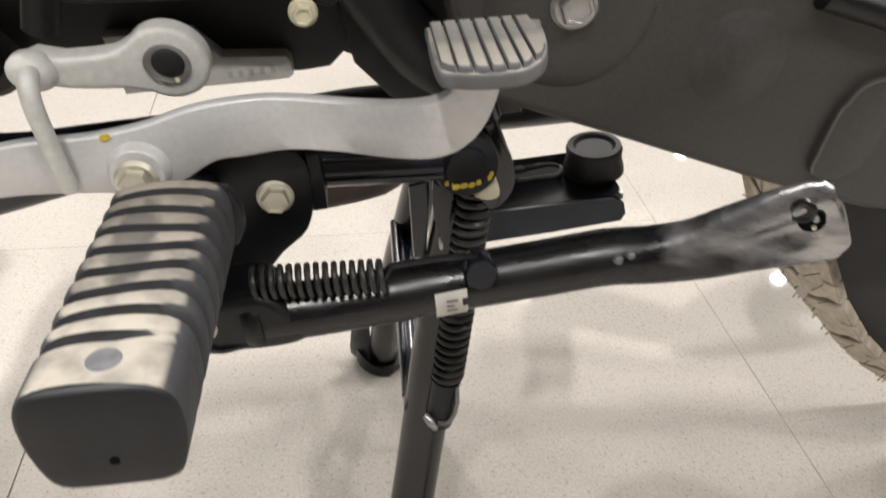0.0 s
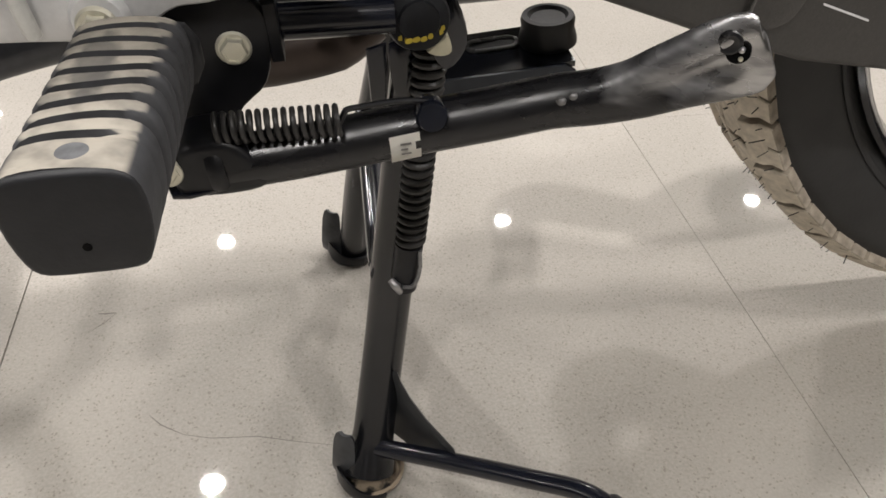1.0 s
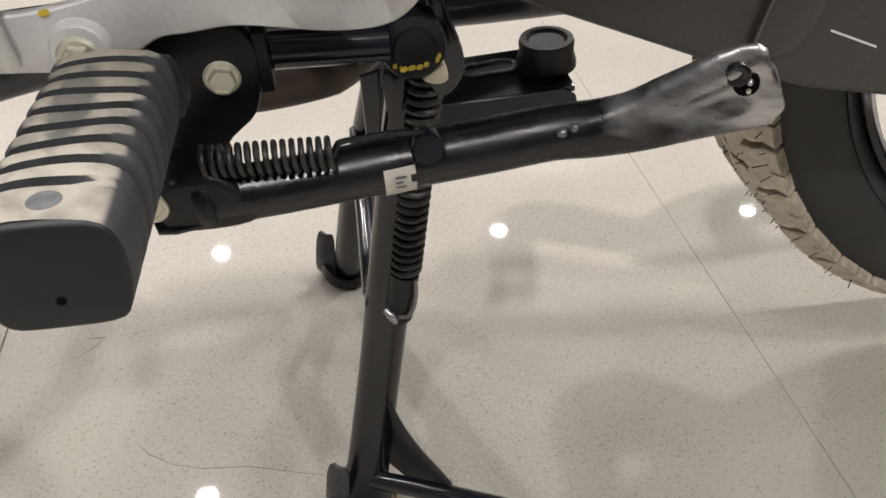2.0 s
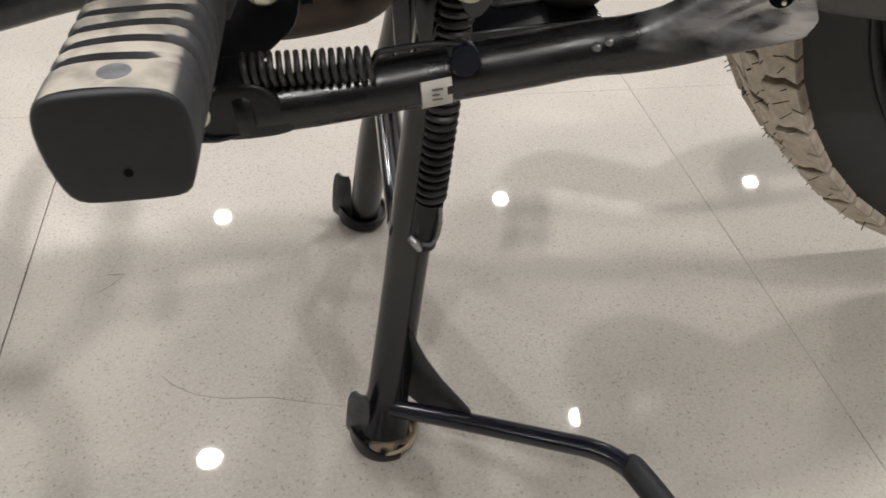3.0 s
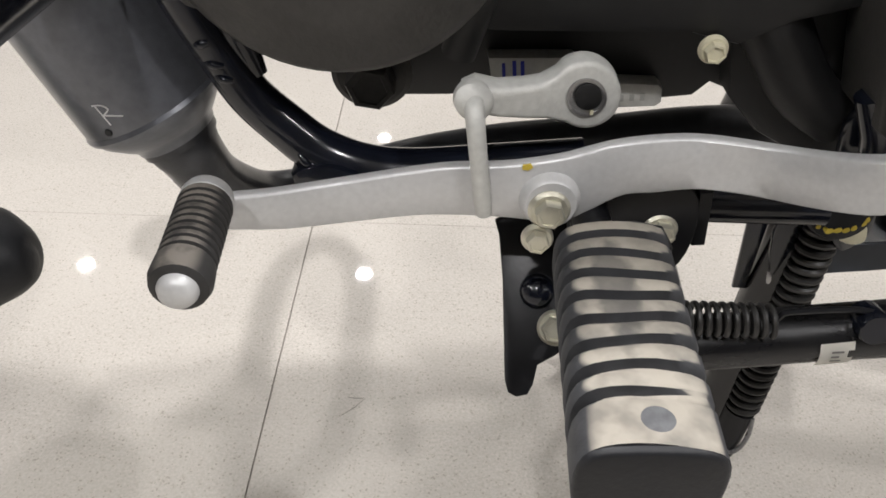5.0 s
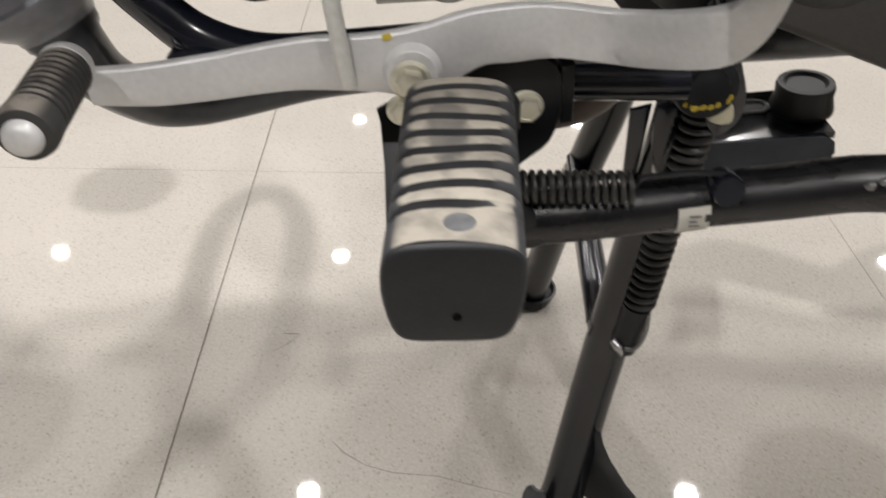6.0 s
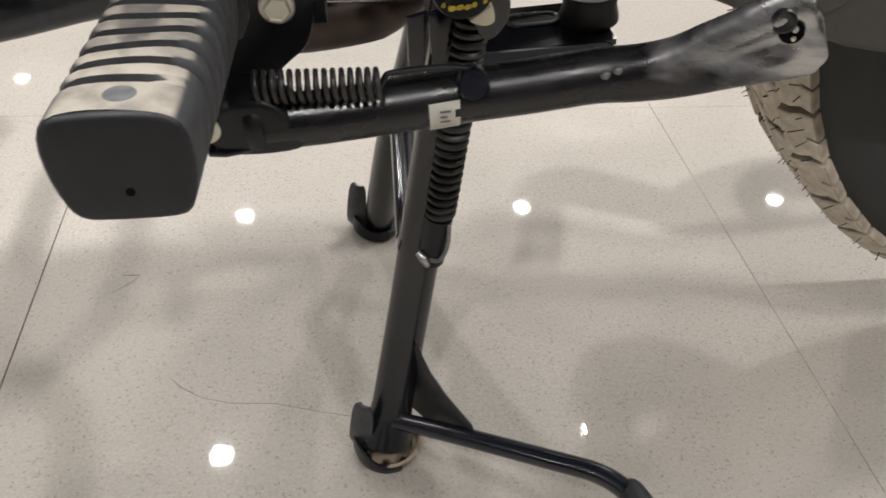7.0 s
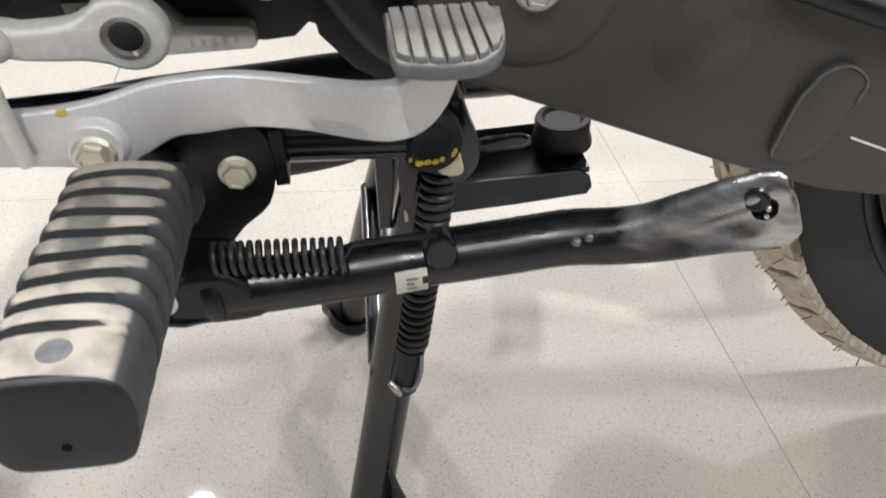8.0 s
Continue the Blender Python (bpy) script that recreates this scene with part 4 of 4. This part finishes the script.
    # black rim whose caught light is painted as pale grey
    part("slot_rim", tube(ring + ring[:1], 0.0014, 8), GLINT_GREY, stop, "raised rim of the oval slot")
    # flat black cover stands in for the shade within the slot
    part("slot_hole", prism([(0.1290 + (0.0085 if math.cos(a) > 0 else -0.0085) + 0.0058 * math.cos(a), 0.1040 + 0.0058 * math.sin(a)) for a in [2 * math.pi * k / 28 for k in range(28)]], 0.2508, 0.2514, "z"), ENGINE_DARK, stop)
    part("rubber_bumper", lathe([(0.0, 0.0), (0.0172, 0.0), (0.0170, 0.003), (0.0154, 0.009), (0.0158, 0.0140), (0.0150, 0.0162), (0.0118, 0.0164), (0.0100, 0.0145), (0.0, 0.0138)], (0.1615, 0.1000, 0.2510), (0, 0, 1), 30), ENGINE_DARK, stop, "hollow black rubber stop bumper")


chassis()


def exhaust():
    # canister axis leans forward; u runs across it, s along it towards its lower end
    low = Vector((-0.2065, 0.040, 0.3714))
    along, across = Vector((0.321, 0, -0.947)).normalized(), Vector((0.947, 0, 0.321)).normalized()
    can = part("catalyst_can", lathe([(0.0, -0.230), (0.026, -0.230), (0.0312, -0.205), (0.0312, -0.006), (0.0308, -0.0015), (0.0285, 0.0030), (0.0225, 0.0090), (0.0188, 0.0120), (0.0182, 0.0145), (0.0, 0.0145)], low, along, 44), EXHAUST, bike, "matt black exhaust catalyst canister")
    # the unseen far bend and swelling are shaped to block lamp light
    cone = tube([low + along * 0.008, low + along * 0.0140, low + along * 0.0185, low + along * 0.0240, (-0.1965, 0.0490, 0.3300), (-0.1925, 0.0640, 0.3125), (-0.1860, 0.0800, 0.2970), (-0.1735, 0.0930, 0.2885), (-0.1560, 0.1030, 0.2855), (-0.1100, 0.1160, 0.2880), (-0.0600, 0.1200, 0.2900), (0.0000, 0.1200, 0.2915), (0.0500, 0.1260, 0.2900), (0.1400, 0.1450, 0.2760), (0.2400, 0.1600, 0.2680), (0.3030, 0.1880, 0.2660), (0.3270, 0.2350, 0.2680), (0.3370, 0.2820, 0.2720), (0.3800, 0.2980, 0.2830), (0.4400, 0.2750, 0.2950), (0.4800, 0.2560, 0.3020)],
                [0.0178, 0.0176, 0.0172, 0.0146, 0.0134, 0.0130, 0.0128, 0.0128, 0.0130, 0.0142, 0.0158, 0.0156, 0.0155, 0.0155, 0.0155, 0.0170, 0.0180, 0.0220, 0.0300, 0.0290, 0.0220], 28, 6)
    pipe = part("exhaust_pipe", cone, EXHAUST_SHADED, bike, "matt black exhaust pipe passing under the engine")
    part("weld_ring", lathe([(0.0312, -0.0040), (0.0319, -0.0022), (0.0312, -0.0004)], low, along, 44), EXHAUST, can)
    part("heat_sleeve", tube([(-0.060, 0.120, 0.262), (0.000, 0.122, 0.2580), (0.040, 0.125, 0.2580), (0.066, 0.128, 0.2640)], [0.020, 0.020, 0.018, 0.010], 20, 4), EXHAUST_BROWN, pipe, "brownish heat stained muffler joint")
    part("silencer", tube([(0.455, 0.243, 0.297), (0.480, 0.250, 0.302), (0.540, 0.268, 0.312), (0.640, 0.285, 0.335), (0.900, 0.305, 0.390), (0.912, 0.306, 0.392)], [0.016, 0.028, 0.046, 0.052, 0.048, 0.032], 28, 3), EXHAUST, pipe, "black silencer on the far side")

    def on_can(u, v, lift=0.0002):
        return low + across * u + along * v + Vector((0, -math.sqrt(0.0312 ** 2 - u * u) - lift, 0))
    # small black disc drawn for the dark inside of the hole
    part("drain_hole", lathe([(0.0, 0.0), (0.0016, 0.0), (0.0013, 0.0006), (0.0, 0.0008)], on_can(-0.0065, -0.0070), (-0.1, -1, 0), 12), ENGINE_DARK, can)
    for stroke in ([(-0.0095, -0.0215), (-0.0088, -0.0120)], [(-0.0105, -0.0215), (-0.0070, -0.0205), (-0.0055, -0.0180), (-0.0090, -0.0165)], [(-0.0088, -0.0165), (-0.0020, -0.0135)]):
        part("chalk_stroke", tube([on_can(u + 0.0055, v + 0.0025) for u, v in stroke], 0.00032, 6, 3 if len(stroke) > 2 else 0), CHALK, can, "white chalk stroke")


exhaust()


def engine():
    body = [(-0.200, 0.56), (-0.185, 0.460), (-0.165, 0.420), (-0.140, 0.400), (-0.110, 0.388), (-0.106, 0.3545), (-0.084, 0.3530), (-0.066, 0.3550), (0.012, 0.3445), (0.025, 0.3450), (0.032, 0.3510), (0.044, 0.3450), (0.066, 0.3320), (0.090, 0.330), (0.12, 0.36), (0.14, 0.56)]
    case = part("engine_case", prism(body, 0.066, 0.200, "y", 0.003), ENGINE_DARK, bike, "dark engine crankcase underside")
    cover = part("generator_cover", lathe([(0.0, 0.0), (0.058, 0.0), (0.062, 0.004), (0.062, 0.036), (0.0600, 0.0430), (0.0560, 0.0480), (0.044, 0.0515), (0.041, 0.0545), (0.030, 0.0560), (0.0, 0.057)], (-0.1135, 0.040, 0.4600), (0, -1, 0), 56), ENGINE, case, "round dark grey generator cover")
    for a in (205, 335):
        u = Vector((math.cos(radians(a)), 0, math.sin(radians(a))))
        part("cover_lug", tube([Vector((-0.1090, 0.040, 0.4580)) + u * 0.0600, Vector((-0.1090, -0.002, 0.4580)) + u * 0.0590], 0.0070, 14), ENGINE, case)
    part("upper_casting", prism([(-0.150, 0.412), (-0.060, 0.396), (0.012, 0.390), (0.030, 0.384), (0.050, 0.392), (0.10, 0.40), (0.14, 0.47), (-0.17, 0.47)], 0.030, 0.066, "y", 0.004), ENGINE_DARK, case)
    hex_bolt("drain_bolt", (-0.1165, 0.0580, 0.3712), (0.0, -1, -0.10), 0.0186, 0.0150, 0.0176, ENGINE, case, "large dark hex drain bolt")
    part("number_pad", prism([(-0.0640, 0.3480), (0.0065, 0.3462), (0.0090, 0.3480), (0.0090, 0.3545), (0.0070, 0.3568), (-0.0200, 0.3600), (-0.0300, 0.3720), (-0.0660, 0.3745)], 0.0570, 0.0680, "y", 0.001), ARM_PAINT, case, "machined silver number pad")
    for k in range(5):
        part("stamped_bar", box(-0.0190 + 0.0046 * k, -0.0170 + 0.0046 * k, 0.0567, 0.0571, 0.3500, 0.3532), STAMP, case)
    for x, w, h in ((-0.0605, 0.0014, 0.0062), (-0.0560, 0.0016, 0.0070), (-0.0525, 0.0016, 0.0066)):
        part("marker_stroke", box(x, x + w, 0.0564, 0.0572, 0.3655, 0.3655 + h), BLUE, case)
    hex_bolt("cover_bolt", (0.0195, 0.0290, 0.3850), (0, -1, 0), 0.0075, 0.0060, 0.0058, CREAM, case, "pale zinc cover bolt")
    part("rear_arm", tube([(0.032, 0.046, 0.420), (0.048, 0.046, 0.385), (0.064, 0.046, 0.357), (0.082, 0.048, 0.340)], [0.016, 0.014, 0.013, 0.012], 18, 4), ENGINE_DARK, case)
    part("rear_casting", prism([(0.030, 0.400), (0.036, 0.352), (0.050, 0.334), (0.074, 0.318), (0.110, 0.318), (0.125, 0.400)], 0.050, 0.110, "y", 0.003), ENGINE_DARK, case)
    part("cover_rib", tube([(-0.078, 0.030, 0.390), (-0.068, 0.026, 0.415), (-0.055, 0.024, 0.450)], 0.007, 14, 3), ENGINE_DARK, case)
    part("hose", tube([(-0.010, 0.040, 0.4000), (0.002, 0.034, 0.3960), (0.010, 0.036, 0.4060), (0.012, 0.040, 0.4300)], 0.0035, 10, 4), ENGINE_DARK, case)
    part("cylinder_block", prism([(-0.16, 0.47), (0.05, 0.47), (0.00, 0.66), (-0.17, 0.66)], 0.035, 0.175, "y", 0.006), ENGINE_DARK, case)


engine()


def chain_case():
    out = [(0.078, 0.358), (0.089, 0.350), (0.142, 0.3255), (0.206, 0.2950), (0.260, 0.272), (0.320, 0.256), (0.420, 0.245), (0.62, 0.245), (0.66, 0.30), (0.62, 0.42), (0.30, 0.455), (0.10, 0.47), (0.070, 0.42)]
    case = part("chain_case", prism(out, 0.0, 0.046, "y", 0.005, 3), CASE_PLASTIC, bike, "matt dark grey plastic chain case")
    plug = prism(rounded([(0.2265, 0.2995), (0.2275, 0.3085), (0.2325, 0.3270), (0.2360, 0.3320), (0.2400, 0.3375), (0.2470, 0.3402), (0.2540, 0.3390), (0.2612, 0.3320), (0.2600, 0.3245), (0.2562, 0.3160), (0.2530, 0.3055), (0.2470, 0.2970), (0.2350, 0.2945)], 4), -0.0034, 0.003, "y", 0.0012, 2)
    part("inspection_plug", plug, CASE_PLASTIC, case, "oval rubber inspection plug")
    rim = rounded([(0.2265, 0.2995), (0.2275, 0.3085), (0.2325, 0.3270), (0.2360, 0.3320), (0.2400, 0.3375), (0.2470, 0.3402), (0.2540, 0.3390), (0.2612, 0.3320), (0.2600, 0.3245), (0.2562, 0.3160), (0.2530, 0.3055), (0.2470, 0.2970), (0.2350, 0.2945)], 4)
    # paler lip along the left and top of the plug only
    part("plug_lip", tube([(x, -0.0034, z) for x, z in rim[:34]], 0.0007, 8), PLUG_LIP, case, "pale lip round the left and top of the plug")
    part("case_boss", lathe([(0.0, 0.0040), (0.022, 0.0036), (0.028, 0.0026), (0.033, 0.0004), (0.035, -0.002)], (0.1180, 0.0000, 0.3870), (0, -1, 0), 40), CASE_PLASTIC, case)
    part("case_swell", lathe([(0.0, 0.0058), (0.006, 0.0053), (0.0120, 0.0030), (0.0170, 0.0008), (0.022, -0.0004), (0.024, -0.002)], (0.1860, 0.0000, 0.3560), (0, -1, 0), 30), CASE_PLASTIC, case)
    hex_bolt("case_bolt", (0.1180, -0.0035, 0.3872), (0, -1, 0), 0.0120, 0.0062, 0.0092, STEEL, case, "silver flanged case bolt")
    part("edge_strip", tube([(0.214, -0.004, 0.380), (0.250, -0.006, 0.366), (0.33, -0.008, 0.335)], 0.006, 12), BLACK_SATIN, case)
    # thin white line on the outer face of the case
    part("pale_line", prism([(0.2645, 0.3015), (0.2645, 0.3025), (0.290, 0.2905), (0.290, 0.2895)], -0.0006, 0.001, "y"), CHALK, case)


chain_case()


def rear_wheel():
    c = Vector((0.563, MID, 0.2985))
    half = [(0.230, 0.032), (0.235, 0.040), (0.245, 0.046), (0.262, 0.050), (0.276, 0.0495), (0.286, 0.0465), (0.2925, 0.038), (0.2965, 0.022), (0.2980, 0.0)]
    prof = half + [(r, -h) for r, h in half[-2::-1]] + half[:1]
    tyre = part("tyre", lathe(prof, c, (0, -1, 0), 120), TYRE, bike, "black rear tyre with dusty tan tread", 60)
    band = [(0.2920, 0.0285), (0.2949, 0.0308), (0.2954, 0.0296), (0.2972, 0.0222), (0.2986, 0.0)]
    band = band + [(r, -h) for r, h in band[-2::-1]] + band[:1]
    part("tread_band", lathe(band, c, (0, -1, 0), 120), GROOVE, tyre, "dusty floor of the tread grooves", 60)
    ring = lathe([(0.2405, 0.0440), (0.2425, 0.0462), (0.2455, 0.0470), (0.2455, 0.0440), (0.2405, 0.0430), (0.2405, 0.0440)], c, (0, -1, 0), 96)
    part("sidewall_ring", ring, TYRE, tyre)
    rim = part("rim", lathe([(0.230, 0.036), (0.234, 0.0425), (0.231, 0.0450), (0.226, 0.041), (0.222, 0.026), (0.218, 0.014), (0.218, -0.014), (0.222, -0.026), (0.226, -0.041), (0.231, -0.0450), (0.234, -0.0425), (0.230, -0.036), (0.226, -0.012), (0.226, 0.012), (0.230, 0.036)], c, (0, -1, 0), 96), BLACK_PAINT, bike, "black alloy rear wheel rim")
    part("hub", lathe([(0.0, 0.05), (0.05, 0.05), (0.055, 0.04), (0.055, -0.04), (0.0, -0.05)], c, (0, -1, 0), 32), BLACK_SATIN, rim)
    for k in range(5):
        a = radians(56 + 72 * k)
        u = Vector((math.cos(a), 0, math.sin(a)))
        part("spoke", tube([c + u * 0.05, c + u * 0.222], [0.020, 0.013], 12), BLACK_PAINT, rim)
    # tread blocks: four rows of one shared mesh each
    n = 44
    for row, (y, r, w, tilt) in enumerate(((-0.0380, 0.2945, 0.0246, 0.42), (-0.0130, 0.2985, 0.0256, -0.22), (0.0130, 0.2985, 0.0256, 0.22), (0.0380, 0.2945, 0.0240, -0.42))):
        ang = 0.55 * (1 if y < 0 else -1) if abs(y) > 0.03 else 0.12 * (1 if y < 0 else -1)
        right = [(0.0175, -w / 2), (0.0205, -w / 6), (0.0184, w / 8), (0.0198, w / 2)]
        cut = [(-0.0040, -w / 2), (-0.0012, -w / 4.4), (0.0004, -w / 4.2), (-0.0018, -w / 2)] if y < -0.03 else []
        shape = right + [(x - 0.0371, v) for x, v in right[::-1]] + cut
        base = prism(shape, -0.004, 0.0042, "z", 0.0008, 1)
        for v in base.verts:
            y1, z1 = v.co.y * math.cos(ang) - v.co.z * math.sin(ang), v.co.y * math.sin(ang) + v.co.z * math.cos(ang)
            v.co.y, v.co.z = y1, z1
        first = None
        for k in range(n):
            a = 2 * math.pi * (k + 0.25 * row) / n
            if first is None:
                finish(base)
                me = bpy.data.meshes.new("tread_block")
                base.to_mesh(me)
                base.free()
                me.materials.append(TREAD)
                me.materials.append(GROOVE)
                for f in me.polygons:
                    f.material_index = 0 if f.normal.z > 0.45 else 1
                first = me
            ob = new("tread_block", first)
            ob.parent = tyre
            ob.matrix_basis = BIKE.to_3x3().to_4x4() @ Matrix.Rotation(a, 4, "Y") @ Matrix.Translation((0, y, r))
    rng = random.Random(4)
    hairs = []
    for k in range(280):
        a = radians(rng.uniform(165, 285))
        y = rng.choice((-0.046, -0.03, -0.012, 0.012, 0.03))
        r = 0.298 - 0.10 * max(0, abs(y) - 0.03)
        u = Vector((math.cos(a), 0, math.sin(a)))
        p = c + u * r + Vector((0, y, 0))
        q = p + u * rng.uniform(0.004, 0.009) + Vector((rng.uniform(-0.002, 0.002), rng.uniform(-0.004, 0.004), rng.uniform(-0.002, 0.002)))
        hairs.append(tube([p, q], 0.00042, 4))
    tagged(part("moulding_hairs", join(*hairs), TYRE, tyre), kind="stuff")


rear_wheel()


def crash_guard():
    guard = part("crash_guard", tube([(-0.40, 0.010, 0.335), (-0.345, 0.004, 0.3300), (-0.300, 0.002, 0.3270), (-0.2780, 0.000, 0.3255), (-0.2640, -0.002, 0.3250), (-0.2600, -0.002, 0.3250)], [0.0225, 0.0240, 0.0240, 0.0215, 0.0120, 0.003], 24, 4), PEG_END, bike, "dark rounded slider of the front crash guard")
    hoop = [(-0.315, 0.170), (-0.320, 0.250), (-0.322, 0.300), (-0.314, 0.345), (-0.286, 0.374), (-0.257, 0.345), (-0.248, 0.300), (-0.246, 0.250), (-0.245, 0.170)]
    part("guard_tube", tube([(x, 0.21 - y, 0.420) for x, y in hoop], 0.0125, 16, 5), BLACK_PAINT, guard, "black bent crash guard tube", room=True)
    part("slider_stay", tube([(-0.360, 0.004, 0.305), (-0.345, -0.020, 0.370), (-0.322, -0.040, 0.420)], 0.0090, 14, 4), BLACK_PAINT, guard, room=True)

    out = part("far_guard", tube([(x, y, 0.420) for x, y in hoop], 0.0125, 16, 5), BLACK_PAINT, bike, "black crash guard hoop of the far side", room=True)
    part("guard_slider", tube([(-0.455, 0.372, 0.415), (-0.440, 0.374, 0.415), (-0.412, 0.376, 0.415), (-0.385, 0.374, 0.415), (-0.372, 0.372, 0.415)], [0.018, 0.034, 0.040, 0.034, 0.016], 20, 3), PEG_END, out, "round rubber slider", room=True)


def upper_body():
    """Unseen tank, seat, tail and front cowl, added to shade the floor."""
    def loft(rows, mat, name, label):
        bm = bmesh.new()
        rings = []
        for x, zc, hw, hh in rows:
            rings.append([bm.verts.new((x, MID + math.copysign(abs(math.cos(a)) ** 0.8, math.cos(a)) * hw, zc + math.copysign(abs(math.sin(a)) ** 0.8, math.sin(a)) * hh)) for a in [2 * math.pi * k / 24 for k in range(24)]])
        for r, q in zip(rings, rings[1:]):
            for k in range(24):
                bm.faces.new((r[k], q[k], q[(k + 1) % 24], r[(k + 1) % 24]))
        bm.faces.new(rings[0])
        bm.faces.new(rings[-1])
        return part(name, bm, mat, bike, label, 60)
    loft([(-0.36, 0.80, 0.05, 0.06), (-0.30, 0.80, 0.115, 0.10), (-0.18, 0.80, 0.150, 0.12), (-0.02, 0.79, 0.158, 0.115), (0.06, 0.775, 0.146, 0.10), (0.115, 0.765, 0.126, 0.075), (0.150, 0.76, 0.09, 0.05)], BLACK_PAINT, "fuel_tank", "black fuel tank")
    loft([(0.06, 0.745, 0.08, 0.035), (0.13, 0.740, 0.125, 0.045), (0.20, 0.745, 0.135, 0.045), (0.32, 0.750, 0.130, 0.045), (0.50, 0.775, 0.10, 0.045), (0.70, 0.795, 0.08, 0.045), (0.78, 0.80, 0.06, 0.03)], BLACK_SATIN, "seat", "black long seat")
    # added cowl, sized to block the lamp over the front floor
    loft([(-0.66, 0.86, 0.05, 0.07), (-0.60, 0.86, 0.105, 0.11), (-0.47, 0.85, 0.125, 0.11), (-0.40, 0.83, 0.115, 0.09), (-0.34, 0.80, 0.07, 0.06)], BLACK_SATIN, "shade_cowl", "unseen black cowl added ahead of the tank to shade the floor")
    loft([(0.06, 0.62, 0.06, 0.07), (0.14, 0.61, 0.072, 0.085), (0.30, 0.63, 0.075, 0.075), (0.50, 0.68, 0.07, 0.06), (0.72, 0.73, 0.05, 0.04)], CASE_PLASTIC, "side_panel", "dark side panels below the seat")


upper_body()


crash_guard()

# ---- floor tiles, last ----
PITCH, X0, Y0 = 0.6035, -0.251, 0.447


def floor_tiles():
    half = (PITCH - 0.0011) / 2
    half_y = (PITCH - 0.00025) / 2
    bm = bmesh.new()
    low = [bm.verts.new((sx * half, sy * half_y, -0.012)) for sx, sy in ((-1, -1), (1, -1), (1, 1), (-1, 1))]
    mid = [bm.verts.new((sx * half, sy * half_y, -0.0003)) for sx, sy in ((-1, -1), (1, -1), (1, 1), (-1, 1))]
    top = [bm.verts.new((sx * (half - 0.0003), sy * (half_y - 0.0002), 0.0)) for sx, sy in ((-1, -1), (1, -1), (1, 1), (-1, 1))]
    for a, b in ((low, mid), (mid, top)):
        for k in range(4):
            bm.faces.new((a[k], a[(k + 1) % 4], b[(k + 1) % 4], b[k]))
    bm.faces.new(top)
    bmesh.ops.recalc_face_normals(bm, faces=bm.faces)
    me = bpy.data.meshes.new("tile")
    bm.to_mesh(me)
    me.materials.append(FLOOR)
    rest = []
    spots = []
    for i in range(-10, 11):
        for j in range(-10, 16):
            x, y = X0 + (i + 0.5) * PITCH, Y0 + (j + 0.5) * PITCH
            if RX0 < x - half and x + half < RX1 and RY0 < y - half and y + half < RY1:
                spots.append((x, y))
    spots.sort(key=lambda q: math.hypot(q[0] - 0.05, q[1] - 1.2))
    spots = [(x - 0.0008 if x > 0.4 else x, y) for x, y in spots]
    for x, y in spots[:290]:
        ob = new("tile", me)
        ob.parent = floor
        ob.location = Vector((x, y, 0)) - HOME[floor]
    big = bmesh.new()
    for x, y in spots[290:]:
        m2 = me.copy()
        m2.transform(Matrix.Translation((x, y, 0)))
        big.from_mesh(m2)
        bpy.data.meshes.remove(m2)
    tagged(part("tiles_beyond", big, FLOOR, floor), kind="stuff")
    bm.free()


floor_tiles()


def floor_scratches():
    """Hair-thin scuffs on the tiles."""
    for name, pts, w in SCUFFS:
        bm = bmesh.new()
        left, right = [], []
        for k, (x, y) in enumerate(pts):
            a, b = pts[max(0, k - 1)], pts[min(len(pts) - 1, k + 1)]
            d = Vector((b[0] - a[0], b[1] - a[1])).normalized()
            t = w * (0.35 if k in (0, len(pts) - 1) else 1)
            left.append((x - d.y * t, y + d.x * t))
            right.append((x + d.y * t, y - d.x * t))
        ring = left + right[::-1]
        part(name, prism(ring, 0.0, 0.0002, "z"), SCUFF, floor)


SCUFFS = [
    ("scuff", [(-0.1870, 0.1960), (-0.1800, 0.1950), (-0.1730, 0.1955)], 0.0006),
    ("scuff", [(-0.1730, 0.1945), (-0.1800, 0.1850), (-0.1900, 0.1760)], 0.0003),
    ("scuff", [(-0.1350, 0.0830), (-0.1260, 0.0730), (-0.1110, 0.0630)], 0.0004),
    ("scuff", [(-0.1110, 0.0625), (-0.0900, 0.0560), (-0.0580, 0.0530), (-0.0290, 0.0440), (-0.0060, 0.0380)], 0.00018),
]
SCUFF = material("grey_scuff", (0.15, 0.135, 0.12), 0.6)
floor_scratches()
